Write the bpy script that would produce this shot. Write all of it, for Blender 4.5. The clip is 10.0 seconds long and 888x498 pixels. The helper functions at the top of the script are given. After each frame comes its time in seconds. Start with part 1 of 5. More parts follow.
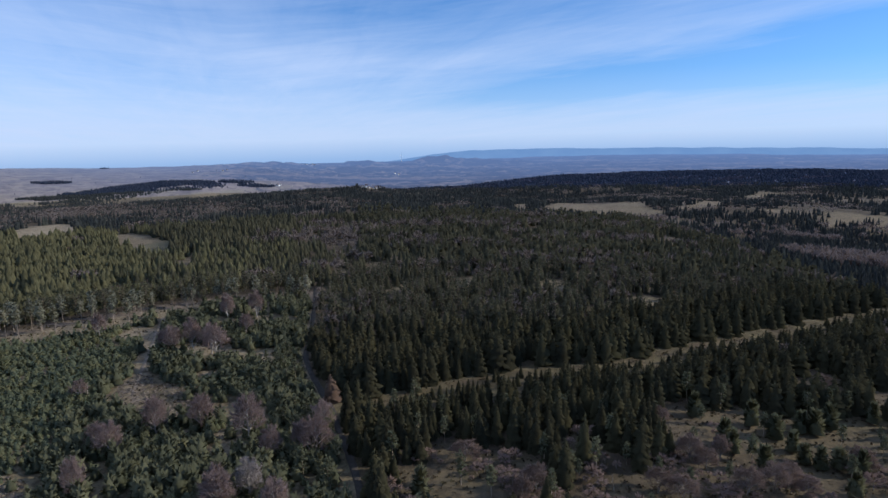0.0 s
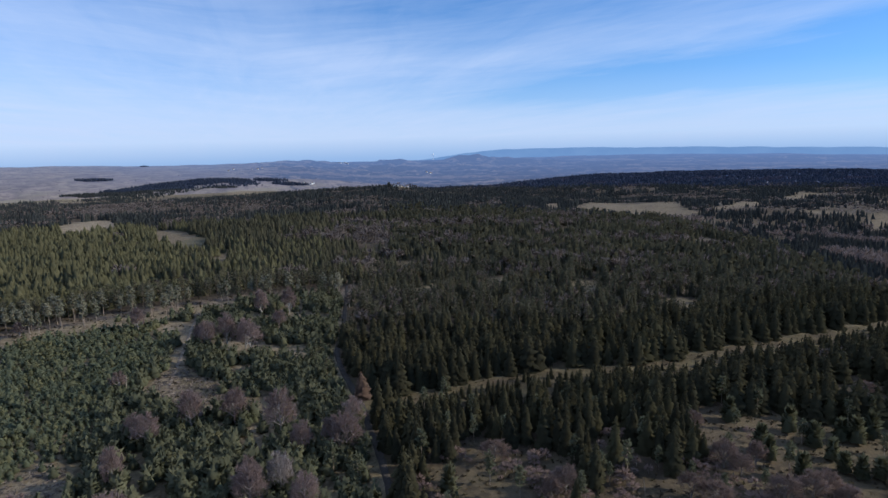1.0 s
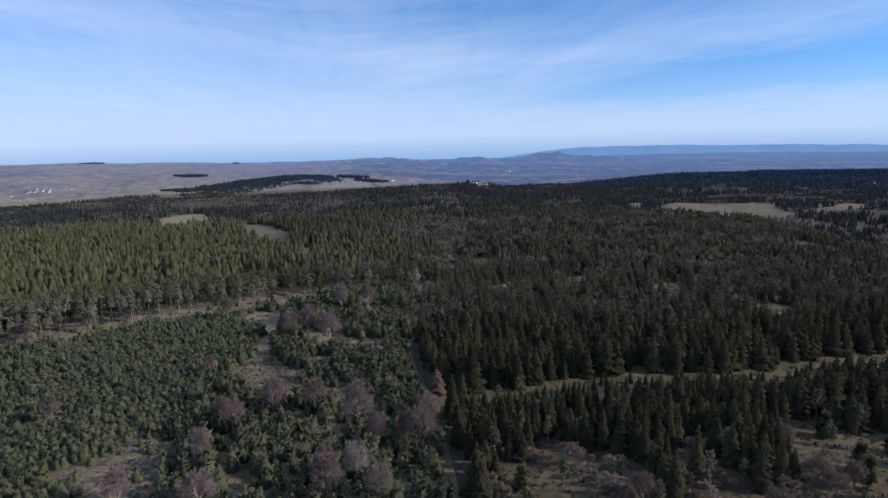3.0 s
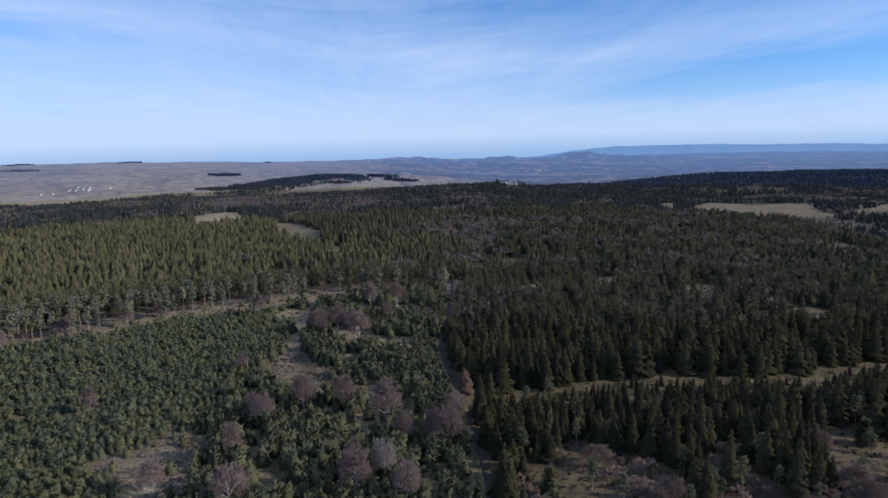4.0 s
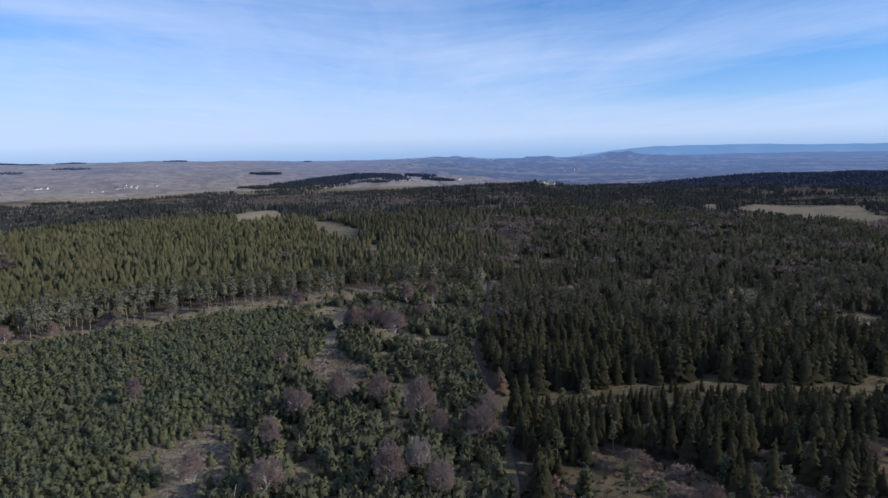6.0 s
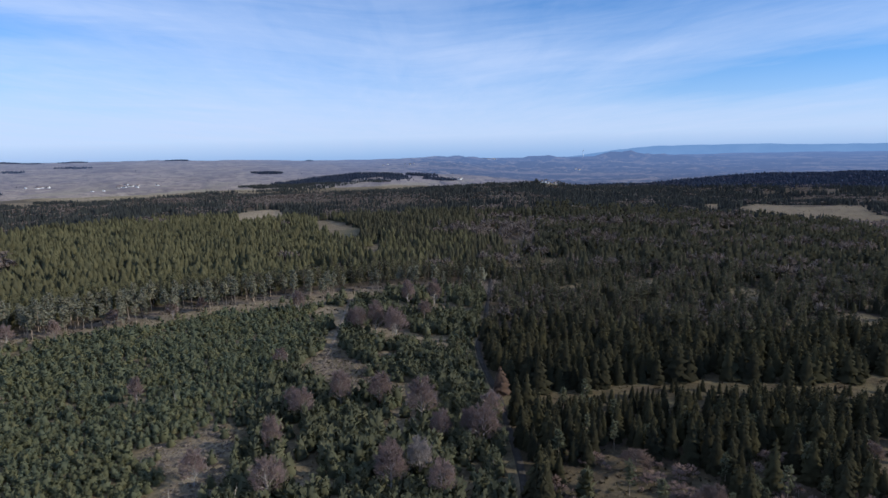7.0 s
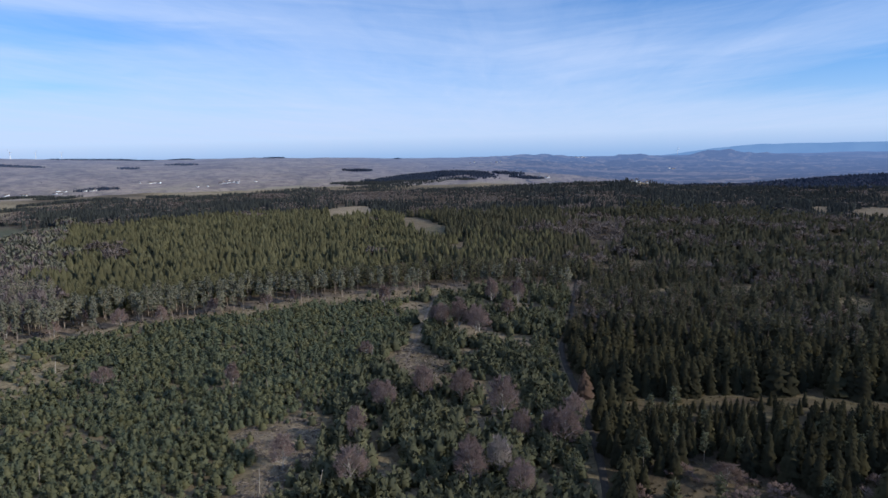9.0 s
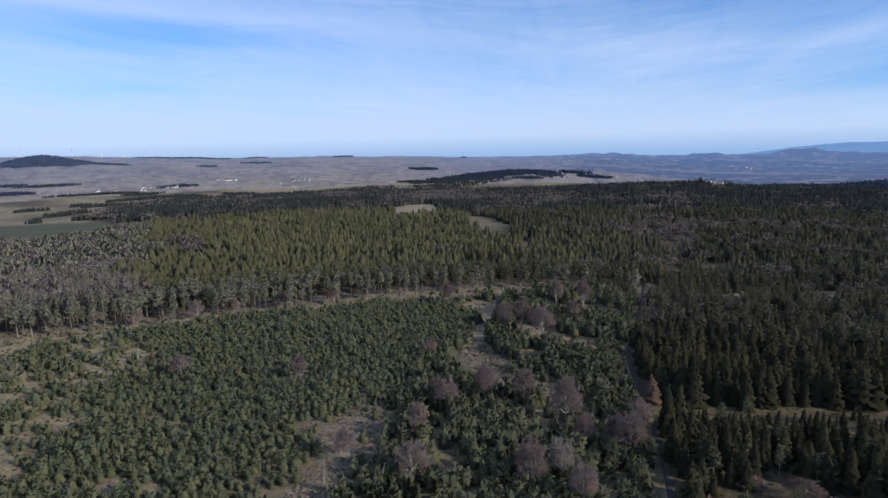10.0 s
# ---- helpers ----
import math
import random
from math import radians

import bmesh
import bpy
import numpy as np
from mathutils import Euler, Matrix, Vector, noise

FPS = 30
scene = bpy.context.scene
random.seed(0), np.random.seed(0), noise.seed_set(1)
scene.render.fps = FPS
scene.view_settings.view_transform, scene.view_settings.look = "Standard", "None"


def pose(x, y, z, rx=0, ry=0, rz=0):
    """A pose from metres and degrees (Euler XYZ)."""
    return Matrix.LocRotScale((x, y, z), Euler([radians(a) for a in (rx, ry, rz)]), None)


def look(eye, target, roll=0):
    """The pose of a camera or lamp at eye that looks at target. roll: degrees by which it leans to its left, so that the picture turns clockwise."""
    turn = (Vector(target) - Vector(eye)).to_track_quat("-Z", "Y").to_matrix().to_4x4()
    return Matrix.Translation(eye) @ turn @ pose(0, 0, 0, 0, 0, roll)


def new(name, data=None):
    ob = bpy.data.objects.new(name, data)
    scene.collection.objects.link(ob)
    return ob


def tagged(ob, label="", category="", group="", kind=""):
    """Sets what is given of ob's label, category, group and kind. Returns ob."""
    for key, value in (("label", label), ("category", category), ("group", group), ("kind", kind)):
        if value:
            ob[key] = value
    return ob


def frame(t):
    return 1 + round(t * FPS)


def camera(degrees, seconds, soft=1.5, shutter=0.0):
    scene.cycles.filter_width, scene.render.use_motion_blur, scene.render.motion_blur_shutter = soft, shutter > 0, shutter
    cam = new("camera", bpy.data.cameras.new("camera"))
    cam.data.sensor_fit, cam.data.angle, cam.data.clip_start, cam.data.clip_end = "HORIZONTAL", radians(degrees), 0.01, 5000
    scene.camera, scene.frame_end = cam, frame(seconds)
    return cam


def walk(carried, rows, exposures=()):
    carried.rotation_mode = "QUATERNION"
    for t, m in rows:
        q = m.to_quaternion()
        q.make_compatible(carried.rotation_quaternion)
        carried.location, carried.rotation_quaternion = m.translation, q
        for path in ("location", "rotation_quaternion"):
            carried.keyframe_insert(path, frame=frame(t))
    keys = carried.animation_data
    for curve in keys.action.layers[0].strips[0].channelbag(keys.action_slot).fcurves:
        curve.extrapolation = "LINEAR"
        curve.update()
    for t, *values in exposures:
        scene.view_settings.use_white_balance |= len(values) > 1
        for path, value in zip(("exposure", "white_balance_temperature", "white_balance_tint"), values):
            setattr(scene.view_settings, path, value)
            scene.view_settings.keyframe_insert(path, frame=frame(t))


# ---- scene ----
# A drone hovers 90 m over the wood and pans to its left.
EYE = 90.0
cam = camera(71.1, 10.0, soft=1.5)
PAN = (
    (0, -0.03, -9.80, 1.40),
    (0.5, 1.51, -9.82, 1.37),
    (1, 2.87, -9.83, 1.36),
    (1.5, 4.49, -9.85, 1.36),
    (2, 6.21, -9.86, 1.38),
    (2.5, 8.14, -9.87, 1.38),
    (2.7, 9.00, -9.87, 1.39),
    (3.8, 12.25, -9.86, 1.44),
    (4, 12.79, -9.86, 1.45),
    (4.5, 14.30, -9.83, 1.45),
    (5, 15.51, -9.79, 1.44),
    (5.5, 16.31, -9.79, 1.45),
    (5.7, 16.47, -9.80, 1.44),
    (6.5, 15.68, -9.84, 1.38),
    (6.8, 15.87, -9.86, 1.36),
    (7, 16.34, -9.86, 1.36),
    (7.5, 17.59, -9.88, 1.34),
    (8, 19.34, -9.90, 1.29),
    (8.5, 21.41, -9.88, 1.33),
    (9, 24.25, -9.84, 1.39),
    (9.5, 26.71, -9.82, 1.42),
    (10, 30.27, -9.81, 1.45),
)
walk(cam, [(t, pose(0, 0, EYE, 90 + tilt, lean, turn)) for t, turn, tilt, lean in PAN])

# ---- sky and sun ----
SUN_AZ, SUN_EL = 90.0, 25.0     # bearing clockwise from +y, height over the horizon


def node(tree, kind, **values):
    n = tree.nodes.new(kind)
    for key, value in values.items():
        if key in n.inputs:
            n.inputs[key].default_value = value
    return n


def maths(tree, op, a, b=None, c=None, clamp=False):
    n = tree.nodes.new("ShaderNodeMath")
    n.operation, n.use_clamp = op, clamp
    for i, v in enumerate((a, b, c)):
        if v is None:
            continue
        if isinstance(v, (int, float)):
            n.inputs[i].default_value = v
        else:
            tree.links.new(v, n.inputs[i])
    return n.outputs[0]


def blend(tree, fac, a, b, mode="MIX"):
    n = tree.nodes.new("ShaderNodeMix")
    n.data_type, n.blend_type = "RGBA", mode
    for i, v in ((0, fac), (6, a), (7, b)):
        if isinstance(v, (int, float)):
            n.inputs[i].default_value = v
        elif isinstance(v, (tuple, list)):
            n.inputs[i].default_value = (*v, 1) if len(v) == 3 else v
        else:
            tree.links.new(v, n.inputs[i])
    return n.outputs[2]


def ramp(tree, value, stops):
    n = tree.nodes.new("ShaderNodeValToRGB")
    tree.links.new(value, n.inputs[0])
    e = n.color_ramp.elements
    while len(e) < len(stops):
        e.new(0.5)
    for k, (at, c) in enumerate(stops):
        e[k].position = at
        e[k].color = (c, c, c, 1) if isinstance(c, (int, float)) else (*c, 1)
    return n.outputs[0]


def noise_at(tree, vector, scale, detail=4.0, rough=0.55, warp=0.0):
    n = node(tree, "ShaderNodeTexNoise", Scale=scale, Detail=detail, Roughness=rough, Distortion=warp)
    if vector is not None:
        tree.links.new(vector, n.inputs["Vector"])
    return n.outputs["Fac"]


def build_sky():
    world = bpy.data.worlds.new("sky")
    scene.world = world
    world.use_nodes = True
    t = world.node_tree
    t.nodes.clear()
    coord = t.nodes.new("ShaderNodeTexCoord").outputs["Generated"]
    sep = t.nodes.new("ShaderNodeSeparateXYZ")
    t.links.new(coord, sep.inputs[0])
    x, y, z = sep.outputs
    up = maths(t, "MAXIMUM", z, 0.004)
    bent = t.nodes.new("ShaderNodeCombineXYZ")
    for i, s in enumerate((x, y, maths(t, "ADD", up, 0.05))):
        t.links.new(s, bent.inputs[i])
    sky = t.nodes.new("ShaderNodeTexSky")
    sky.sky_type, sky.sun_disc = "NISHITA", False
    sky.sun_elevation, sky.sun_rotation = radians(SUN_EL), radians(SUN_AZ)
    sky.altitude, sky.air_density, sky.dust_density, sky.ozone_density = 1200, 1.0, 0.4, 2.5
    t.links.new(bent.outputs[0], sky.inputs[0])
    clear = blend(t, 1.0, sky.outputs[0], SKY_TINT, "MULTIPLY")
    # cirrus: fine streaks on a high flat sheet, seen in perspective
    flat = maths(t, "ADD", up, 0.035)
    px, py = maths(t, "DIVIDE", x, flat), maths(t, "DIVIDE", y, flat)
    band = maths(t, "ADD", px, maths(t, "MULTIPLY", py, 0.33))
    sheet = t.nodes.new("ShaderNodeCombineXYZ")
    t.links.new(band, sheet.inputs[0])
    t.links.new(maths(t, "MULTIPLY", py, 0.22), sheet.inputs[1])
    streak = noise_at(t, sheet.outputs[0], 0.55, 7.0, 0.6, 0.8)
    wisp = noise_at(t, sheet.outputs[0], 2.1, 8.0, 0.65, 1.2)
    # soft veils and clear gaps: bearing and height over the horizon, in degrees
    az = maths(t, "MULTIPLY", maths(t, "ARCTAN2", x, y), 57.296)
    el = maths(t, "MULTIPLY", maths(t, "ARCSINE", z), 57.296)
    veil = t.nodes.new("ShaderNodeCombineXYZ")
    t.links.new(maths(t, "MULTIPLY", az, 0.05), veil.inputs[0])
    t.links.new(maths(t, "MULTIPLY", el, 0.33), veil.inputs[1])
    sway = maths(t, "MULTIPLY", maths(t, "SUBTRACT", noise_at(t, veil.outputs[0], 1.3, 5.0, 0.55, 0.5), 0.5), 2.6)
    bent_el = maths(t, "ADD", el, sway)

    def hump(value, centre, width):
        q = maths(t, "DIVIDE", maths(t, "SUBTRACT", value, centre), width)
        return maths(t, "EXPONENT", maths(t, "MULTIPLY", maths(t, "MULTIPLY", q, q), -1.0))

    def gate(start, stop):
        return ramp(t, maths(t, "DIVIDE", maths(t, "SUBTRACT", az, start), stop - start, clamp=True), [(0.0, 0.0), (1.0, 1.0)])

    def along(base, slope):
        return maths(t, "ADD", maths(t, "MULTIPLY", az, slope), base)
    fan = t.nodes.new("ShaderNodeCombineXYZ")
    t.links.new(maths(t, "MULTIPLY", az, 0.045), fan.inputs[0])
    t.links.new(maths(t, "ADD", maths(t, "MULTIPLY", el, 0.55), maths(t, "MULTIPLY", maths(t, "ABSOLUTE", maths(t, "ADD", az, 18.0)), -0.04)), fan.inputs[1])
    fibre = noise_at(t, fan.outputs[0], 1.5, 9.0, 0.62, 0.9)
    thick = maths(t, "ADD", 0.63, maths(t, "MULTIPLY", maths(t, "SUBTRACT", streak, 0.5), 0.6))
    thick = maths(t, "ADD", thick, maths(t, "MULTIPLY", maths(t, "SUBTRACT", wisp, 0.5), 0.38))
    thick = maths(t, "ADD", thick, maths(t, "MULTIPLY", maths(t, "SUBTRACT", fibre, 0.5), 0.6))
    wide = maths(t, "MAXIMUM", along(0.9, 0.06), 0.5)
    for amount, shape in (
            (-0.72, maths(t, "MULTIPLY", hump(bent_el, along(3.4, 0.08), wide), gate(-9.0, 8.0))),
            (0.14, maths(t, "MULTIPLY", hump(bent_el, along(7.1, 0.075), 1.0), gate(-20.0, -6.0))),
            (0.16, maths(t, "MULTIPLY", hump(bent_el, 7.6, 1.8), hump(az, -12.0, 7.0))),
            (0.14, maths(t, "MULTIPLY", hump(bent_el, along(6.5, -0.092), 1.0), maths(t, "SUBTRACT", 1.0, gate(-14.0, -6.0)))),
            (-0.26, maths(t, "MULTIPLY", hump(el, 11.5, 2.4), hump(az, 1.0, 15.0))),
            (-0.45, maths(t, "MULTIPLY", hump(bent_el, 8.8, 1.3), hump(az, -53.0, 11.0))),
            (0.25, maths(t, "MULTIPLY", hump(bent_el, along(7.7, -0.058), 0.6), maths(t, "SUBTRACT", 1.0, gate(-44.0, -34.0)))),
            (-0.25, maths(t, "MULTIPLY", hump(bent_el, 4.8, 1.0), hump(az, -57.0, 5.0))),
            (-0.10, hump(az, -2.0, 12.0)),
            (-0.18, gate(-4.0, 14.0)),
            (-0.08, hump(az, -14.0, 16.0)),
            (0.25, hump(el, 1.6, 2.2))):
        thick = maths(t, "ADD", thick, maths(t, "MULTIPLY", shape, amount))
    # cirrus above the view is thickened as added fill for the shadows
    high = ramp(t, z, [(0.0, 1.0), (0.10, 0.95), (0.17, 0.72), (0.24, 0.68), (0.45, 0.9)])
    thick = maths(t, "MULTIPLY", maths(t, "MULTIPLY", maths(t, "MAXIMUM", thick, 0.0), high), 0.85, clamp=True)
    cloudy = blend(t, thick, clear, CLOUD)
    low = ramp(t, z, [(0.0, 0.75), (0.035, 0.5), (0.10, 0.12), (0.2, 0.0)])
    hazy = blend(t, low, cloudy, HAZE)
    hazy = blend(t, ramp(t, maths(t, "ADD", z, 0.05), [(0.025, 0.85), (0.04, 0.45), (0.058, 0.0)]), hazy, (2.5, 4.3, 7.5))
    back = node(t, "ShaderNodeBackground", Strength=0.104)
    t.links.new(hazy, back.inputs[0])
    out = t.nodes.new("ShaderNodeOutputWorld")
    t.links.new(back.outputs[0], out.inputs[0])


SKY_TINT = (0.60, 1.11, 1.64)
CLOUD = (6.0, 7.3, 10.1)
HAZE = (5.3, 6.5, 9.0)
build_sky()

sun = new("sun", bpy.data.lights.new("sun", "SUN"))
sun.data.energy, sun.data.angle, sun.data.color = 3.9, radians(0.53), (1.0, 0.93, 0.82)
toward = Vector((math.sin(radians(SUN_AZ)) * math.cos(radians(SUN_EL)), math.cos(radians(SUN_AZ)) * math.cos(radians(SUN_EL)), math.sin(radians(SUN_EL))))
sun.matrix_world = look(toward * 1000, (0, 0, 0))


# ---- materials ----
def material(name):
    m = bpy.data.materials.new(name)
    m.use_nodes = True
    m.node_tree.nodes.clear()
    return m, m.node_tree


def finish(m, shader):
    out = m.node_tree.nodes.new("ShaderNodeOutputMaterial")
    m.node_tree.links.new(shader, out.inputs[0])
    return m


def surface(t, colour, rough=0.85, height_value=None, strength=0.3, distance=0.05):
    n = node(t, "ShaderNodeBsdfPrincipled", Roughness=rough)
    n.inputs["Specular IOR Level"].default_value = 0.25
    if isinstance(colour, tuple):
        n.inputs["Base Color"].default_value = (*colour, 1)
    else:
        t.links.new(colour, n.inputs["Base Color"])
    if height_value is not None:
        b = node(t, "ShaderNodeBump", Strength=strength, Distance=distance)
        t.links.new(height_value, b.inputs["Height"])
        t.links.new(b.outputs[0], n.inputs["Normal"])
    return n.outputs[0]


def tone_of(t):
    """Tree to tree variation: the joined woods carry it as an attribute, single trees by their own random."""
    at = t.nodes.new("ShaderNodeAttribute")
    at.attribute_name = "tone"
    ob = t.nodes.new("ShaderNodeObjectInfo")
    both = maths(t, "ADD", at.outputs["Fac"], maths(t, "MULTIPLY", ob.outputs["Random"], 1.0))
    return maths(t, "FRACT", both)


def foliage(name, dark, mid, light, through_light=0.22, fleck=0.22):
    m, t = material(name)
    pos = t.nodes.new("ShaderNodeNewGeometry").outputs["Position"]
    tone = tone_of(t)
    rnd = t.nodes.new("ShaderNodeNewGeometry").outputs["Random Per Island"]
    c = ramp(t, tone, [(0.0, dark), (0.5, mid), (0.93, light), (1.0, tuple(v * 1.15 for v in light))])
    stand = noise_at(t, pos, 0.012, 3.0)
    c = blend(t, ramp(t, stand, [(0.35, 0.0), (0.65, 0.5)]), c, dark)
    c = blend(t, maths(t, "MULTIPLY", rnd, fleck), c, tuple(v * 1.5 for v in light))
    d = node(t, "ShaderNodeBsdfDiffuse", Roughness=0.6)
    s = t.nodes.new("ShaderNodeBsdfTranslucent")
    t.links.new(c, d.inputs[0])
    t.links.new(c, s.inputs[0])
    mix = node(t, "ShaderNodeMixShader", Fac=through_light)
    mix.inputs[0].default_value = through_light
    t.links.new(d.outputs[0], mix.inputs[1])
    t.links.new(s.outputs[0], mix.inputs[2])
    return finish(m, mix.outputs[0])


def wood(name, dark, light, scale=3.0):
    m, t = material(name)
    pos = t.nodes.new("ShaderNodeNewGeometry").outputs["Position"]
    tone = tone_of(t)
    n = noise_at(t, pos, scale, 5.0)
    c = blend(t, ramp(t, n, [(0.3, 0.0), (0.7, 1.0)]), dark, light)
    c = blend(t, maths(t, "MULTIPLY", tone, 0.5), c, dark)
    return finish(m, surface(t, c, 0.9, n, 0.4, 0.03))


def ground_material(name):
    m, t = material(name)
    pos = t.nodes.new("ShaderNodeNewGeometry").outputs["Position"]
    big = noise_at(t, pos, 0.02, 5.0, 0.6)
    mid = noise_at(t, pos, 0.11, 5.0, 0.65, 0.4)
    fine = noise_at(t, pos, 1.3, 6.0, 0.7)
    att = t.nodes.new("ShaderNodeAttribute")
    att.attribute_name = "pasture"
    tuft = noise_at(t, pos, 0.38, 4.0, 0.7, 0.6)
    patchy = maths(t, "ADD", maths(t, "MULTIPLY", mid, 0.55), maths(t, "MULTIPLY", tuft, 0.45))
    grass = blend(t, ramp(t, patchy, [(0.40, 0.0), (0.50, 0.5), (0.60, 1.0)]), (0.032, 0.023, 0.015), (0.108, 0.077, 0.043))
    grass = blend(t, ramp(t, big, [(0.42, 0.0), (0.7, 0.7)]), grass, (0.105, 0.076, 0.060))
    grass = blend(t, ramp(t, noise_at(t, pos, 0.05, 4.0), [(0.5, 0.0), (0.72, 0.55)]), grass, (0.070, 0.064, 0.030))
    meadow = blend(t, ramp(t, patchy, [(0.38, 0.0), (0.60, 1.0)]), (0.120, 0.090, 0.055), (0.240, 0.186, 0.113))
    hay = blend(t, ramp(t, patchy, [(0.38, 0.0), (0.60, 1.0)]), (0.230, 0.178, 0.112), (0.400, 0.318, 0.205))
    turf = t.nodes.new("ShaderNodeAttribute")
    turf.attribute_name = "turf"
    green = blend(t, ramp(t, patchy, [(0.38, 0.0), (0.62, 1.0)]), (0.068, 0.056, 0.028), (0.175, 0.138, 0.068))
    litter = t.nodes.new("ShaderNodeAttribute")
    litter.attribute_name = "litter"
    leaves = blend(t, ramp(t, tuft, [(0.35, 0.0), (0.65, 1.0)]), (0.115, 0.084, 0.062), (0.320, 0.252, 0.190))
    grass = blend(t, litter.outputs["Fac"], grass, leaves)
    straw = t.nodes.new("ShaderNodeAttribute")
    straw.attribute_name = "straw"
    dry = blend(t, ramp(t, patchy, [(0.40, 0.0), (0.52, 1.0)]), (0.125, 0.098, 0.056), (0.330, 0.268, 0.158))
    grass = blend(t, straw.outputs["Fac"], grass, dry)
    c = blend(t, turf.outputs["Fac"], blend(t, att.outputs["Fac"], grass, blend(t, straw.outputs["Fac"], meadow, hay)), green)
    croft = t.nodes.new("ShaderNodeAttribute")
    croft.attribute_name = "croft"
    c = blend(t, croft.outputs["Fac"], c, blend(t, mid, (0.062, 0.070, 0.036), (0.090, 0.096, 0.050)))
    c = blend(t, ramp(t, fine, [(0.35, 0.55), (0.6, 0.0)]), c, (0.06, 0.048, 0.032))
    shader = surface(t, c, 0.95, fine, 0.6, 0.3)
    return finish(m, shader)


def distance_material(name):
    """Far heath and farmland, with the air's blue haze mixed in as emission."""
    m, t = material(name)
    pos = t.nodes.new("ShaderNodeNewGeometry").outputs["Position"]
    parts = t.nodes.new("ShaderNodeSeparateXYZ")
    t.links.new(pos, parts.inputs[0])
    reach = t.nodes.new("ShaderNodeVectorMath")
    reach.operation = "LENGTH"
    t.links.new(pos, reach.inputs[0])
    # pattern laid by bearing and distance, shaped to read from the camera's view
    lay = t.nodes.new("ShaderNodeCombineXYZ")
    t.links.new(maths(t, "MULTIPLY", maths(t, "ARCTAN2", parts.outputs[0], parts.outputs[1]), 4600.0), lay.inputs[0])
    t.links.new(maths(t, "MULTIPLY", reach.outputs["Value"], 0.85), lay.inputs[1])
    p = lay.outputs[0]
    n = noise_at(t, p, 0.0035, 6.0, 0.62, 0.5)
    k = noise_at(t, p, 0.013, 5.0, 0.65)
    f = noise_at(t, p, 0.05, 4.0, 0.7)
    att = t.nodes.new("ShaderNodeAttribute")
    att.attribute_name = "pasture"
    wooded = t.nodes.new("ShaderNodeAttribute")
    wooded.attribute_name = "wooded"
    moor = t.nodes.new("ShaderNodeAttribute")
    moor.attribute_name = "moor"
    calm = maths(t, "SUBTRACT", 1.0, maths(t, "MULTIPLY", moor.outputs["Fac"], 0.25))
    c = blend(t, ramp(t, n, [(0.35, 0.0), (0.65, 1.0)]), (0.19, 0.145, 0.122), (0.46, 0.36, 0.27))
    c = blend(t, maths(t, "MULTIPLY", moor.outputs["Fac"], 0.2), c, (0.33, 0.26, 0.215))
    c = blend(t, maths(t, "MULTIPLY", ramp(t, k, [(0.47, 0.0), (0.60, 0.75)]), calm), c, (0.11, 0.082, 0.066))
    c = blend(t, maths(t, "MULTIPLY", ramp(t, f, [(0.58, 0.0), (0.72, 0.5)]), calm), c, (0.06, 0.055, 0.045))
    # parcels: fields of slightly different tone, with dark hedges and walls between
    cell = node(t, "ShaderNodeTexVoronoi", Scale=0.022)
    t.links.new(p, cell.inputs["Vector"])
    tint = t.nodes.new("ShaderNodeSeparateColor")
    t.links.new(cell.outputs["Color"], tint.inputs[0])
    c = blend(t, maths(t, "MULTIPLY", tint.outputs[0], 0.28), c, (0.15, 0.115, 0.085))
    c = blend(t, ramp(t, tint.outputs[1], [(0.72, 0.0), (0.8, 0.35)]), c, (0.44, 0.36, 0.25))
    rim = node(t, "ShaderNodeTexVoronoi", Scale=0.022)
    rim.feature = "DISTANCE_TO_EDGE"
    t.links.new(p, rim.inputs["Vector"])
    c = blend(t, maths(t, "MULTIPLY", ramp(t, rim.outputs["Distance"], [(0.0, 0.6), (0.05, 0.0)]), ramp(t, f, [(0.45, 0.0), (0.55, 1.0)])), c, (0.05, 0.048, 0.04))
    c = blend(t, att.outputs["Fac"], c, (0.30, 0.245, 0.145))
    lot = noise_at(t, p, 0.009, 7.0, 0.72, 0.8)
    cover = maths(t, "ADD", lot, maths(t, "MULTIPLY", maths(t, "SUBTRACT", wooded.outputs["Fac"], 0.5), 0.26))
    cover = ramp(t, cover, [(0.52, 0.0), (0.56, 0.95)])
    c = blend(t, cover, c, blend(t, ramp(t, f, [(0.4, 0.0), (0.6, 1.0)]), (0.026, 0.030, 0.032), (0.075, 0.066, 0.058)))
    shader = surface(t, c, 0.95)
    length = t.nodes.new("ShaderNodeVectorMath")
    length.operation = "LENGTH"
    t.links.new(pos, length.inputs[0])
    # painted haze: the blue glow takes over with distance
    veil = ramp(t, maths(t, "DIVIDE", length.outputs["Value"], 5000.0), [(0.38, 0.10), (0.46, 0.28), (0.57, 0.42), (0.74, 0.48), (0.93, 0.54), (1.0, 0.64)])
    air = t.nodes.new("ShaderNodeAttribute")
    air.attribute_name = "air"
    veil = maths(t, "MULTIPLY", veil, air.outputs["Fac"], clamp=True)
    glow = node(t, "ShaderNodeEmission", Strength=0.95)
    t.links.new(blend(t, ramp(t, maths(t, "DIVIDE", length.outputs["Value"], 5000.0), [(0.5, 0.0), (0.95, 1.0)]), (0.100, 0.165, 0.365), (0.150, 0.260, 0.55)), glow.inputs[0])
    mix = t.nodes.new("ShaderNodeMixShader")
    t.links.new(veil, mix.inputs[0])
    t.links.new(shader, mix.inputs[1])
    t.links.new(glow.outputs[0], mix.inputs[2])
    return finish(m, mix.outputs[0])


